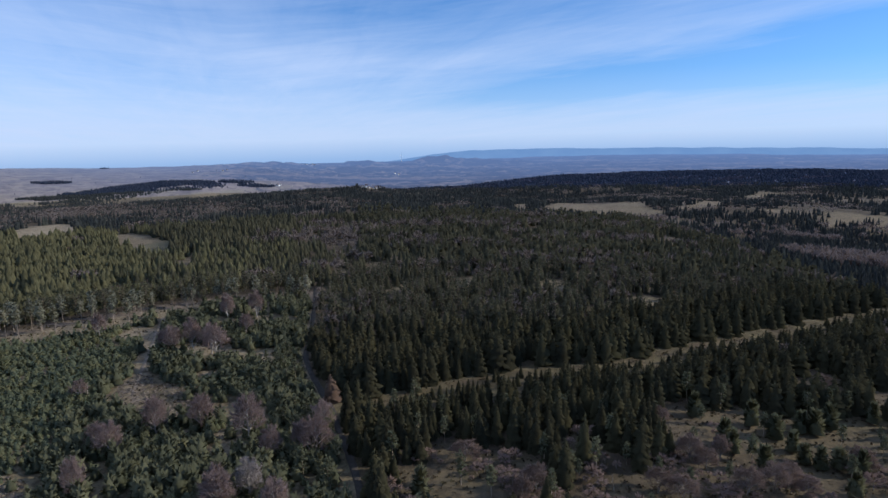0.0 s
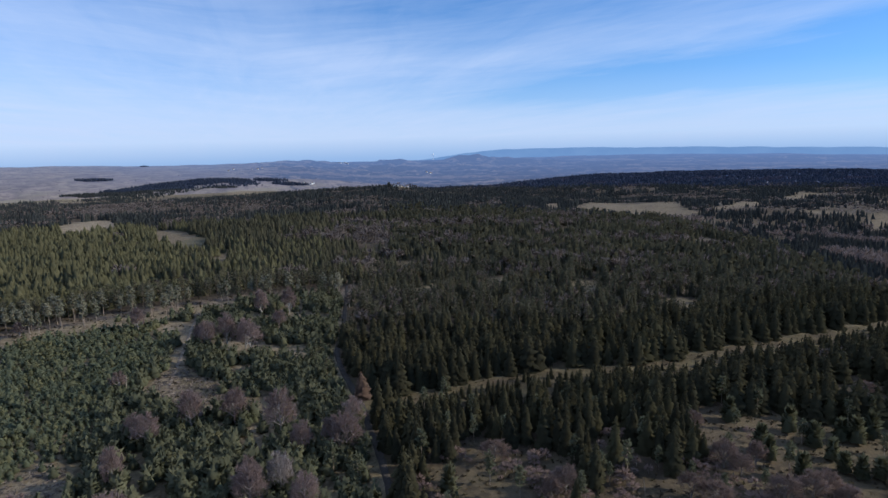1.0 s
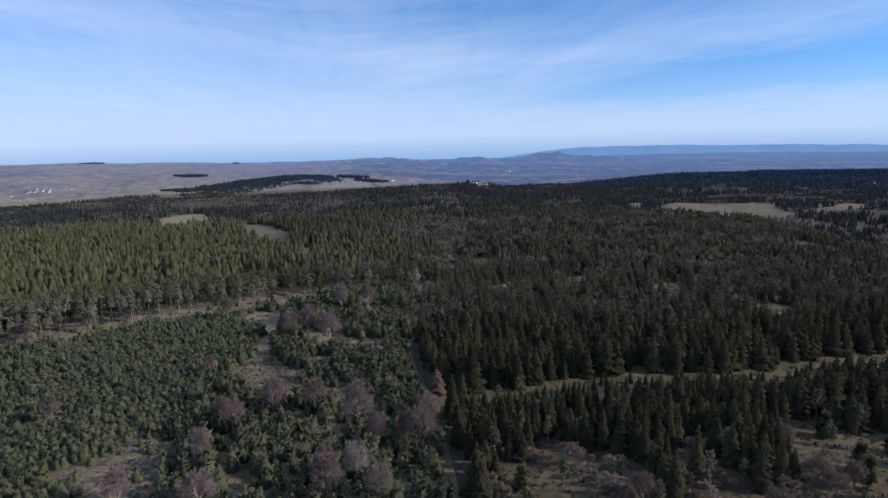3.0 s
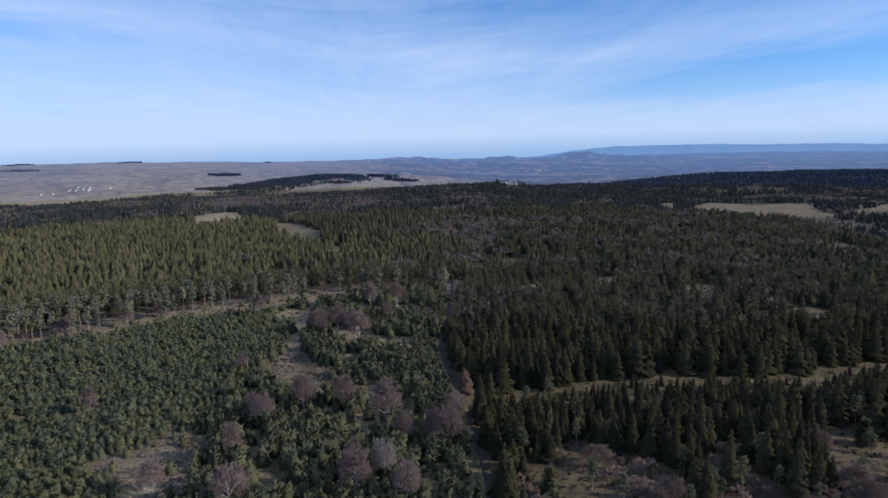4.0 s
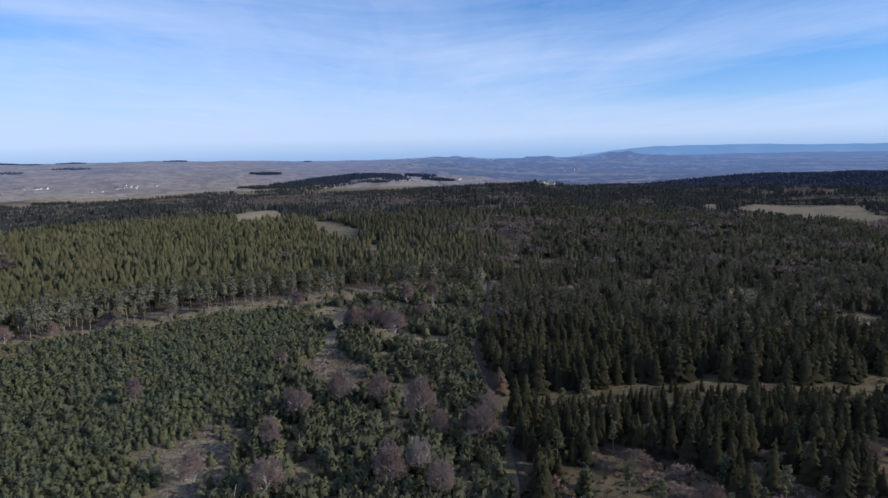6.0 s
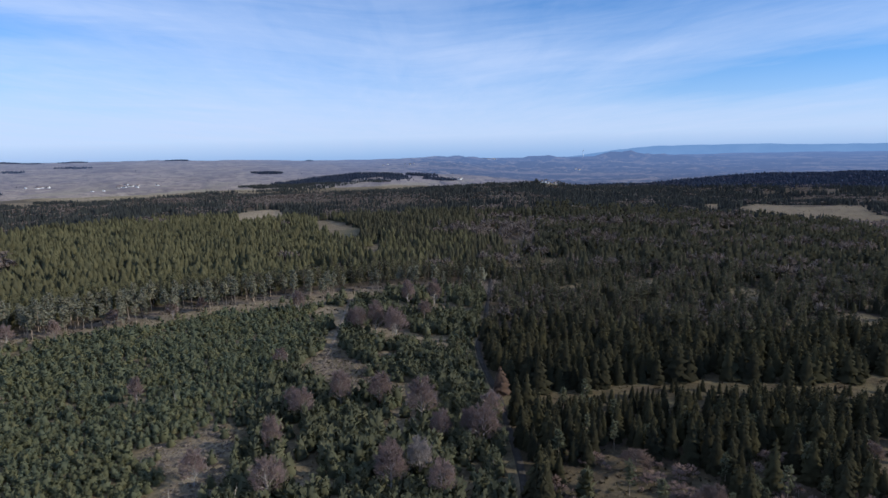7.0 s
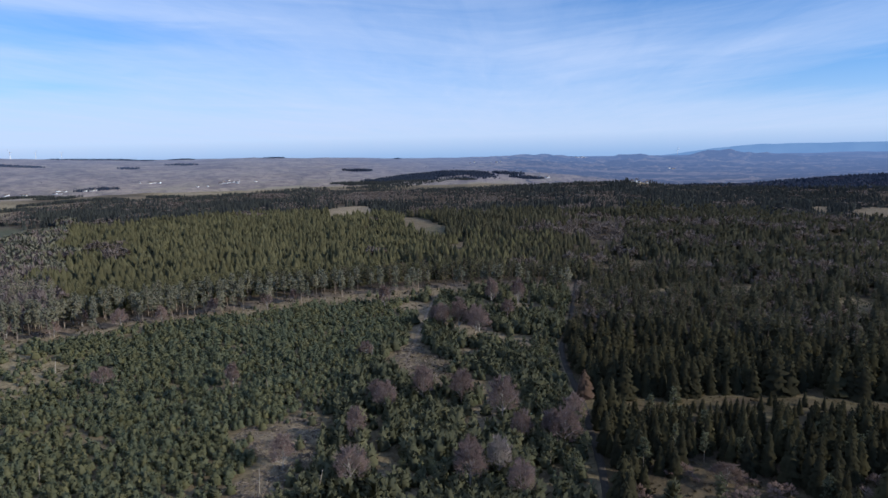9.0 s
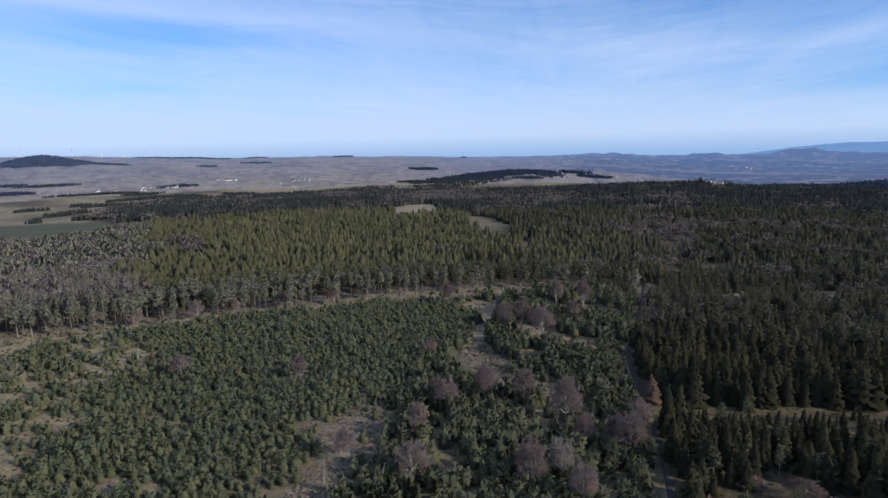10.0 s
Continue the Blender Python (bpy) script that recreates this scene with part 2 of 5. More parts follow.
M_GROUND = ground_material("winter_grass")
M_FAR = distance_material("distant_land_haze_glow")
M_SPRUCE = foliage("spruce_needles", (0.043, 0.041, 0.027), (0.062, 0.058, 0.035), (0.086, 0.079, 0.043), 0.30)
# paler, slightly bluer spruce needles: haze of the middle distance painted in
M_HAZEDSPRUCE = foliage("hazed_spruce_needles", (0.070, 0.069, 0.048), (0.096, 0.093, 0.061), (0.125, 0.119, 0.074), 0.44, 0.15)
# lighter copy of the spruce needles: sunlight on the left stand put into colour
M_SUNLITSPRUCE = foliage("sunlit_spruce_needles", (0.117, 0.113, 0.065), (0.147, 0.141, 0.079), (0.176, 0.167, 0.091), 0.45, 0.12)
# two pine tones: sunlit side painted light for the hem, less lit pines darker
M_LITPINE = foliage("pine_needles", (0.154, 0.156, 0.114), (0.206, 0.202, 0.145), (0.256, 0.242, 0.170), 0.32)
M_DARKPINE = foliage("dark_pine_needles", (0.088, 0.095, 0.061), (0.121, 0.126, 0.078), (0.158, 0.156, 0.094), 0.30)
M_YOUNG = foliage("young_pine_needles", (0.125, 0.144, 0.096), (0.156, 0.177, 0.114), (0.198, 0.207, 0.124), 0.46, 0.04)
M_OLIVE = foliage("olive_young_pine_needles", (0.142, 0.151, 0.088), (0.180, 0.186, 0.106), (0.224, 0.216, 0.119), 0.46, 0.04)
# far conifers: greyer, bluer needles hold the haze in their colour
M_FARWOOD = foliage("hazed_far_conifer", (0.036, 0.041, 0.043), (0.048, 0.054, 0.054), (0.064, 0.070, 0.063), 0.35)
# blue of these two far woods is aerial haze painted into the needles
M_BLUEWOOD = foliage("haze_blue_far_wood", (0.028, 0.038, 0.062), (0.036, 0.047, 0.074), (0.046, 0.057, 0.084), 0.1, 0.05)
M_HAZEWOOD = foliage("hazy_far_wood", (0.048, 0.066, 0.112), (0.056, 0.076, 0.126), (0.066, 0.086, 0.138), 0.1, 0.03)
M_RUST = foliage("rusty_needles", (0.115, 0.078, 0.060), (0.140, 0.095, 0.072), (0.168, 0.115, 0.085))
M_TWIG = foliage("bare_twigs", (0.205, 0.150, 0.136), (0.248, 0.184, 0.164), (0.290, 0.216, 0.192), 0.35)
M_FARTWIG = foliage("far_bare_twigs", (0.125, 0.101, 0.090), (0.163, 0.134, 0.118), (0.202, 0.168, 0.148), 0.2)
M_HEATHTWIG = foliage("low_purple_twigs", (0.150, 0.104, 0.090), (0.190, 0.132, 0.112), (0.230, 0.165, 0.135), 0.1)
# purple twigs with the ridge's blue haze mixed into their colour
M_RIDGETWIG = foliage("haze_violet_far_twigs", (0.044, 0.046, 0.068), (0.054, 0.056, 0.080), (0.066, 0.067, 0.092), 0.1, 0.05)
M_LOWTWIG = foliage("purple_brown_twigs", (0.165, 0.121, 0.105), (0.202, 0.149, 0.129), (0.238, 0.177, 0.152), 0.35)
M_GREYTWIG = foliage("grey_bare_twigs", (0.158, 0.126, 0.117), (0.194, 0.156, 0.144), (0.232, 0.188, 0.172), 0.3)
M_PALE = foliage("pale_twigs", (0.27, 0.23, 0.21), (0.31, 0.265, 0.24), (0.34, 0.295, 0.265), 0.2)
M_SCRUB = foliage("dry_scrub", (0.095, 0.070, 0.040), (0.135, 0.100, 0.056), (0.180, 0.137, 0.078))
M_HEATH = foliage("dark_heather", (0.060, 0.045, 0.034), (0.085, 0.066, 0.046), (0.105, 0.095, 0.052))
M_WALL = wood("pale_render", (0.60, 0.62, 0.65), (0.76, 0.79, 0.83), 0.08)
M_ROOF = wood("grey_roof_tiles", (0.16, 0.13, 0.12), (0.26, 0.21, 0.19), 0.3)
M_WHITE = wood("white_coated_steel", (0.70, 0.70, 0.70), (0.80, 0.80, 0.80), 0.3)
M_BARK = wood("spruce_bark", (0.07, 0.05, 0.04), (0.14, 0.105, 0.08))
M_PINEBARK = wood("pine_bark", (0.26, 0.205, 0.16), (0.42, 0.345, 0.275))
M_BRUSH = wood("cut_brushwood", (0.15, 0.12, 0.10), (0.30, 0.255, 0.215))
M_MIDBARK = wood("grey_pine_bark", (0.10, 0.078, 0.062), (0.18, 0.145, 0.115))
M_GREY = wood("grey_beech_bark", (0.16, 0.14, 0.125), (0.30, 0.27, 0.24))
M_LIMB = wood("pale_grey_limbs", (0.26, 0.235, 0.21), (0.46, 0.42, 0.37))
M_DEAD = wood("weathered_dead_wood", (0.30, 0.26, 0.21), (0.48, 0.43, 0.36))
# ---- relief: ground height over the plan, the camera's foot at the origin ----
RELIEF_R = (0, 500, 900, 1250, 1700, 2300, 3200, 4800)
RELIEF = (
    (-66, (0, 0, -4, -17, -32, -38, -4, 62)),
    (-45, (0, 0, 1, -12, -38, -37, -12, 6)),
    (-22, (0, -2, -9, -18, -45, -46, -42, -36)),
    (-6, (0, -2, -7, -11, -42, -80, -84, -48)),
    (15, (0, -2, -15, -25, -50, -64, -80, -34)),
    (36, (0, -11, -36, -36, -50, -62, -76, -54)),
)
# rises: bearing, distance, height, half-width across and along the view (m)
RISES = (
    (-10, 1430, 9, 330, 190), (-7.1, 1428, 12, 48, 42), (8, 1500, -28, 330, 330), (-24, 2350, 20, 260, 170), (-14, 2450, 20, 260, 160),
    (27, 2600, 21, 600, 330), (8, 2750, 5, 300, 300), (-0.5, 4300, 34, 110, 150), (-2.3, 4250, 24, 80, 120), (1.6, 4250, 18, 140, 130),
    (-7.4, 4500, 22, 170, 120), (-13, 4450, 12, 260, 120), (5, 4100, 12, 220, 120), (12, 3900, 9, 260, 100), (-63, 3700, 50, 190, 160), (-17, 4650, 15, 120, 90), (17, 1450, 10, 160, 110), (31, 1050, 10, 200, 110),
)


def lumps(x, y, size, seed):
    """Smooth noise from a few crossed waves, about -1 to 1."""
    rng = np.random.RandomState(seed)
    out = np.zeros_like(x)
    for k in range(7):
        a, p, s = rng.uniform(0, 6.28), rng.uniform(0, 6.28), size * rng.uniform(0.6, 1.7)
        out = out + np.sin((x * np.cos(a) + y * np.sin(a)) * 6.2832 / s + p + 0.9 * np.sin((y * np.cos(a) - x * np.sin(a)) * 3.3 / s))
    return out / 3.2


def height(x, y):
    x, y = np.asarray(x, float), np.asarray(y, float)
    r, az = np.hypot(x, y), np.degrees(np.arctan2(x, y))
    cols = np.array([c for _, c in RELIEF], float)
    rr = np.array(RELIEF_R, float)
    i = np.clip(np.searchsorted(rr, r) - 1, 0, len(rr) - 2)
    u = np.clip((r - rr[i]) / (rr[i + 1] - rr[i]), 0, 1)
    slope = np.gradient(cols, rr, axis=1)
    h = rr[i + 1] - rr[i]
    at = np.array([a for a, _ in RELIEF], float)
    j = np.clip(np.searchsorted(at, az) - 1, 0, len(at) - 2)
    v = np.clip((az - at[j]) / (at[j + 1] - at[j]), 0, 1)
    v = v * v * (3 - 2 * v)

    def along(k):
        return ((2 * u**3 - 3 * u**2 + 1) * cols[k, i] + (u**3 - 2 * u**2 + u) * h * slope[k, i]
                + (3 * u**2 - 2 * u**3) * cols[k, i + 1] + (u**3 - u**2) * h * slope[k, i + 1])
    z = along(j) * (1 - v) + along(j + 1) * v
    for b, d, up, across, deep in RISES:
        cx, cy = d * np.sin(np.radians(b)), d * np.cos(np.radians(b))
        p = (x - cx) * np.cos(np.radians(b)) - (y - cy) * np.sin(np.radians(b))
        q = (x - cx) * np.sin(np.radians(b)) + (y - cy) * np.cos(np.radians(b))
        z = z + up * np.exp(-(p / across) ** 2 - (q / deep) ** 2)
    hills = np.clip((r - 2900) / 700, 0, 1) * np.clip((4750 - r) / 300, 0, 1) * np.clip((az + 26) / 12, 0.12, 1)
    hills = hills * np.interp(az, [-14, 3, 9, 40], [1, 1, 0.35, 0.3])
    z = z + hills * (10 * lumps(x * 0.5, y, 700, 7) + 15 * np.abs(lumps(x, y, 260, 8)) + 8 * np.abs(lumps(x, y, 110, 9)))
    far = np.clip((r - 250) / 900, 0, 1)
    return z + far * (2.2 * lumps(x, y, 420, 3) + 1.2 * lumps(x, y, 150, 4)) + 0.5 * lumps(x, y, 60, 5) + 0.15 * lumps(x, y, 17, 6)


# ---- the plan: lanes, edges and clearings, in metres ----
LANE = ((-19, 128), (-24, 150), (-28, 164), (-36, 187), (-42, 206), (-55, 236), (-63, 260), (-66, 288), (-71, 316), (-77, 350), (-86, 396))
VERGE = ((-42, 207), (-28, 211), (-15, 213), (0, 222), (13, 229), (30, 234), (58, 237), (74, 242), (100, 259), (133, 277), (171, 297), (213, 320), (242, 333), (330, 372))
EDGE = ((-470, -10), (-334, 140), (-318, 172), (-288, 201), (-270, 230), (-228, 289), (-199, 314), (-173, 338), (-140, 361), (-109, 376), (-82, 372))
HEM = ((-300, 123), (-309, 142), (-301, 156), (-291, 171), (-277, 193), (-269, 207), (-249, 235), (-223, 259), (-206, 281), (-187, 292), (-167, 314), (-141, 350), (-109, 368), (-86, 372))
PLANTED = HEM + ((-77, 350), (-71, 316), (-66, 288), (-63, 260), (-55, 236), (-42, 206), (-28, 164), (-19, 128), (-5, 80), (-60, -10), (-270, -10))
YOUNG = EDGE + tuple(reversed(LANE[:10])) + ((-5, 80), (-60, -10))
# grassy openings east of the lane, each a bent outline
OPENINGS = (
    ((-16, 160), (-7, 166), (-5, 174), (1, 176), (8, 172), (18, 170), (26, 169), (25, 152), (22, 138), (8, 138), (-5, 138), (-15, 143)),
    ((30, 170), (34, 181), (46, 184), (44, 166), (31, 158)),
    ((62, 187), (75, 200), (88, 196), (106, 201), (110, 194), (124, 195), (152, 188), (112, 130), (88, 136), (93, 151), (86, 158), (77, 160), (72, 170), (63, 172)),
    ((38, 149), (44, 154), (57, 160), (75, 169), (83, 169), (89, 160), (94, 152), (92, 130), (60, 126), (32, 128)),
    ((120, 202), (134, 231), (147, 237), (155, 233), (140, 206)),
    ((138, 190), (153, 218), (170, 223), (160, 195)),
)
FELLED = ((-138, 140), (-135, 144), (-128, 148), (-128, 159), (-120, 160), (-116, 156), (-111, 145), (-104, 132), (-102, 126), (-102, 118), (-102, 110), (-105, 104), (-111, 98), (-118, 119), (-116, 129), (-125, 133))
GLADE = ((-126, 218), (-128, 237), (-126, 245), (-110, 229), (-101, 225), (-93, 222), (-81, 208), (-76, 194), (-82, 196), (-92, 199), (-104, 201), (-118, 206))
PATCH = ((-113, 366), (-101, 356), (-98, 308), (-109, 296), (-113, 330))
THIN = ((-345, 130), (-296, 168), (-250, 170), (-228, 148), (-238, 128), (-212, 112), (-200, 92), (-182, 78), (-195, 40), (-260, 20))
TRACK = ((-114, 212), (-120, 222), (-127, 244), (-134, 266), (-146, 298), (-158, 335))
# meadows in the wood and on the valley floor, each a bent outline
MEADOWS = (
    ((-513, 733), (-549, 812), (-535, 850), (-485, 811), (-402, 678), (-419, 620), (-446, 634)),
    ((-382, 696), (-363, 713), (-310, 660), (-270, 612), (-250, 562), (-241, 510), (-287, 566), (-331, 608)),
    ((-235, 528), (-220, 536), (-192, 468), (-204, 460)),
    ((125, 1146), (150, 1141), (137, 990), (116, 855), (101, 908)),
    ((128, 930), (181, 1080), (222, 1180), (246, 1150), (273, 1105), (344, 1160), (356, 1106), (318, 960), (306, 880), (262, 795), (224, 795), (190, 835), (150, 890)),
    ((356, 965), (425, 1049), (513, 1173), (510, 1096), (420, 970), (343, 929)),
    ((650, 1360), (766, 1517), (819, 1475), (768, 1419), (596, 1235)),
    ((517, 849), (568, 894), (601, 871), (638, 856), (596, 798), (557, 816), (487, 793)),
    ((203, 618), (221, 606), (226, 552), (214, 540)),
    ((-195, 1412), (-148, 1416), (-146, 1362), (-190, 1358)),
)
# pastures with trees standing about in them
PARKLAND = (
    ((264, 792), (445, 846), (387, 748), (227, 662)),
    ((285, 683), (358, 710), (309, 605), (240, 561)),
    ((704, 1256), (858, 1376), (916, 1249), (804, 1094), (563, 956)),
    ((380, 880), (470, 960), (560, 1000), (500, 880)),
)


def ovals(x, y, table, seed, rag=0.25):
    """1 inside the ovals, falling to 0 at their ragged hems."""
    out = np.zeros(x.shape)
    wob = 1 + rag * lumps(x, y, 45, seed) + 0.5 * rag * lumps(x, y, 13, seed + 1)
    for cx, cy, a, b, turn in table:
        c, s = math.cos(radians(turn)), math.sin(radians(turn))
        u, v = (x - cx) * c + (y - cy) * s, (y - cy) * c - (x - cx) * s
        out = np.maximum(out, np.clip((wob - np.hypot(u / a, v / b)) * 4, 0, 1))
    return out


def inside(x, y, poly, rag=0.0):
    if rag:
        x, y = x + rag * lumps(x, y, 14, 25), y + rag * lumps(x, y, 11, 26)
    hit = np.zeros(x.shape, bool)
    for (x0, y0), (x1, y1) in zip(poly, poly[1:] + poly[:1]):
        if y0 != y1:
            hit ^= ((y0 > y) != (y1 > y)) & (x < (x1 - x0) * (y - y0) / (y1 - y0) + x0)
    return hit


def opened(x, y):
    """The grassy openings, with ragged hems."""
    hit = np.zeros(x.shape, bool)
    for poly in OPENINGS:
        hit |= inside(x, y, poly, 1.6)
    return hit


def away(x, y, line):
    """Distance to a bent line."""
    best = np.full(x.shape, 1e9)
    for (x0, y0), (x1, y1) in zip(line, line[1:]):
        dx, dy = x1 - x0, y1 - y0
        u = np.clip(((x - x0) * dx + (y - y0) * dy) / (dx * dx + dy * dy), 0, 1)
        best = np.minimum(best, np.hypot(x - x0 - u * dx, y - y0 - u * dy))
    return best


def bearing(x, y):
    return np.degrees(np.arctan2(x, y))


# narrow heathy gaps in the wood east of the lane
SLITS = ((96, 402, 13, 15, 0), (68, 379, 10, 17, 0), (11, 394, 11, 11, 0), (-56, 454, 9, 26, 0),
         (95, 650, 10, 30, -8), (205, 555, 18, 20, -20), (112, 331, 8, 12, 0), (-26, 381, 9, 14, 0), (20, 300, 7, 11, 0), (-72, 450, 6, 20, 0))
# bare brown ground round the leafless trees
GAPS = ((-110, 266, 15, 14, 0), (-98, 262, 9, 10, 0), (-69, 190, 5, 11, 0), (-84, 183, 4, 4, 0), (-64, 151, 8, 5, 0), (-80, 137, 9, 4, 0), (-156, 300, 7, 16, 20), (-150, 250, 5, 10, 0), (-190, 160, 6, 4, 0), (-210, 104, 8, 5, 0), (-95, 240, 8, 5, 0), (-42, 204, 8, 9, 0), (-68, 139, 6, 4, 0), (-71, 129, 6, 4, 0), (-67, 176, 6, 7, 0), (-80, 262, 5, 8, 0), (-158, 89, 5, 5, 0), (-147, 92, 4, 4, 0))


# stands of leafless trees in the conifer wood
BROWN = ((-102, 640, 80, 30, 9), (-150, 600, 35, 20, 14), (-20, 690, 60, 26, 0), (45, 720, 60, 24, -2), (-340, 940, 150, 42, 20), (-200, 970, 110, 34, 12), (-90, 455, 18, 12, 0), (60, 520, 45, 14, 0), (-10, 430, 30, 10, 0),
         (150, 560, 40, 16, 0), (-470, 1010, 150, 60, 25), (-620, 1020, 120, 70, 30), (120, 700, 50, 20, -8))


# the green field at the wood's western foot
CROFT = ((-705, 345, 70, 62, 25), (-775, 400, 130, 75, 28), (-860, 390, 110, 95, 20))


def meadow(x, y):
    hit = np.zeros(x.shape, bool)
    for poly in MEADOWS:
        hit |= inside(x, y, poly, 6.0)
    return np.maximum(hit.astype(float), ovals(x, y, CROFT, 35, 0.08))


def parkland(x, y):
    hit = np.zeros(x.shape, bool)
    for poly in PARKLAND:
        hit |= inside(x, y, poly, 8.0)
    return hit


def fields(x, y):
    """Open farmland: the valley fields at the sides and the heath beyond the wood."""
    r, az = np.hypot(x, y), bearing(x, y)
    left = (r > np.interp(az, [-70, -60.5, -59, -57, -54, -45, -38, -30, -25, -15, -9], [930, 960, 1250, 1520, 1560, 1700, 1860, 1840, 1740, 1700, 1660])) & (az < -9)
    right = (az > 10) & (r > np.interp(az, [10, 14, 18, 23, 30, 36, 40], [1180, 900, 760, 640, 500, 420, 400]))
    return left | right


# ---- ground ----
def grid_mesh(name, radii, angles, mat, label, closed):
    rr, aa = np.meshgrid(np.array(radii), np.radians(angles), indexing="ij")
    x, y = rr * np.sin(aa), rr * np.cos(aa)
    z = height(x, y)
    nr, na = rr.shape
    co = np.stack([x, y, z], -1).reshape(-1, 3)
    i, j = np.meshgrid(np.arange(nr - 1), np.arange(na if closed else na - 1), indexing="ij")
    j2 = (j + 1) % na
    if radii[0] < 1:
        co[:na, :2] = (4, -7)
    quads = np.stack([i * na + j, i * na + j2, (i + 1) * na + j2, (i + 1) * na + j], -1).reshape(-1, 4)[:, ::-1]
    me = raw_mesh(name, co, quads, [mat])
    set_value(me, "pasture", np.clip(meadow(x, y) + farm_strips(x, y), 0, 1).ravel())
    # strength of the painted haze, set by bearing
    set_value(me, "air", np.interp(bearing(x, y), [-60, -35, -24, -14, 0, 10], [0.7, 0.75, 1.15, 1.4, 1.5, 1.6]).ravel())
    bare = np.maximum(ovals(x, y, GAPS, 27, 0.5), inside(x, y, FELLED, 2.5) * 1.0)
    bare = np.maximum(bare, 0.9 * (inside(x, y, YOUNG) & ~inside(x, y, PLANTED, 2.0)) + 0.9 * np.clip((14 - away(x, y, EDGE)) / 4, 0, 1))
    bare = np.maximum(bare, 0.9 * np.clip((4.5 + 1.5 * lumps(x, y, 9, 28) - away(x, y, TRACK)) / 2, 0, 1))
    lea = fields(x, y) & (bearing(x, y) < -20)
    dry = np.maximum(0.9 * inside(x, y, THIN, 6.0), lea * np.clip(0.55 + 0.6 * lumps(x * 0.35 + y * 0.2, y, 190, 44), 0.1, 1))
    dry = np.maximum(dry, 0.55 * (inside(x, y, YOUNG) & ~inside(x, y, PLANTED, 2.0)))
    # straw in the slits: dry ground plus painted sunlight between tree shadows
    dry = np.maximum(np.maximum(dry, 0.45 * ovals(x, y, SLITS, 33, 0.5)), 0.15 * opened(x, y))
    dry = np.maximum(dry, 0.45 * inside(x, y, PLANTED))
    dry = np.maximum(dry, inside(x, y, MEADOWS[0], 6.0) * 0.85)
    set_value(me, "straw", dry.ravel())
    set_value(me, "litter", np.clip(0.9 * bare, 0, 1).ravel())
    set_value(me, "croft", np.maximum(ovals(x, y, CROFT, 35, 0.08), 0.55 * inside(x, y, ((-290, 634), (-264, 604), (-240, 552), (-262, 545), (-300, 575)), 5.0)).ravel())
    set_value(me, "turf", lush(x, y).ravel())
    set_value(me, "moor", np.clip((-16 - bearing(x, y)) / 10, 0, 1).ravel())
    set_value(me, "wooded", far_wooded(x, y).ravel())
    me.polygons.foreach_set("use_smooth", np.ones(len(quads), bool))
    ob = new(name, me)
    return tagged(ob, label, kind="structure")


def lush(x, y):
    """Greener, closer grass on the verge and in the openings by it."""
    return np.maximum(np.clip((22 - away(x, y, VERGE)) / 6, 0, 1) * np.clip(0.55 + 0.5 * lumps(x, y, 16, 86), 0.15, 1) * (x > -45), 0.12 * opened(x, y))


def farm_strips(x, y):
    r, az = np.hypot(x, y), bearing(x, y)
    u, v = lumps(x, y * 0.5, 330, 31), lumps(x * 0.6, y, 140, 32)
    strip = np.clip((u + 0.6 * v - 0.15) * 2.2, 0, 1)
    return strip * fields(x, y) * np.where(az < 0, np.clip((2500 - r) / 500, 0.12, 1), np.clip((r - 700) / 300, 0, 0.8) * np.clip((1800 - r) / 500, 0.2, 1))


def far_wooded(x, y):
    r, az = np.hypot(x, y), bearing(x, y)
    ridge = np.exp(-((az - 22) / 17) ** 4) * np.exp(-((r - 2650) / 420) ** 4)
    rest = np.clip((lumps(x * 0.35, y, 420, 41) + 0.5 * lumps(x, y, 130, 42) - 0.1) * 2.2, 0, 0.85) * np.clip((az + 24) / 14, 0, 1)
    knob = np.exp(-(((az + 63) * 63) / 170) ** 4 - ((r - 3640) / 150) ** 4)
    plain = np.clip((az + 26) / 10, 0, 1) * np.clip((r - np.where(az > -7, 1850, 2250)) / np.where(az > -7, 120, 400), 0, 1) * (0.85 - 0.7 * np.clip(lumps(x * 0.3, y * 1.2, 300, 43) * 1.6 - 0.3, 0, 1))
    return np.clip(np.maximum(np.maximum(np.maximum(ridge, rest), knob), plain) * (r > 1800), 0, 1)


def raw_mesh(name, co, faces, mats, mat_index=None, normals=None):
    me = bpy.data.meshes.new(name)
    n = faces.shape[1]
    me.vertices.add(len(co))
    me.vertices.foreach_set("co", np.ascontiguousarray(co, np.float32).ravel())
    me.loops.add(faces.size)
    me.loops.foreach_set("vertex_index", np.ascontiguousarray(faces, np.int32).ravel())
    me.polygons.add(len(faces))
    me.polygons.foreach_set("loop_start", np.arange(0, faces.size, n, dtype=np.int32))
    for m in mats:
        me.materials.append(m)
    if mat_index is not None:
        me.polygons.foreach_set("material_index", np.ascontiguousarray(mat_index, np.int32))
    me.update(calc_edges=True)
    if normals is not None:
        me.polygons.foreach_set("use_smooth", np.ones(len(faces), bool))
        me.normals_split_custom_set_from_vertices(np.ascontiguousarray(normals, np.float32))
    return me


def set_value(me, name, values):
    a = me.attributes.new(name, "FLOAT", "POINT")
    a.data.foreach_set("value", np.ascontiguousarray(values, np.float32))


FAR_R = 2000.0
VIEW = np.concatenate([np.arange(-74, 44.01, 0.45), np.arange(48, 286, 5)])
near_r = np.concatenate([[0.01, 30, 60, 90], np.arange(100, 420, 4.0), np.geomspace(420, FAR_R, 130)])
far_r = np.geomspace(FAR_R, 4800, 120)
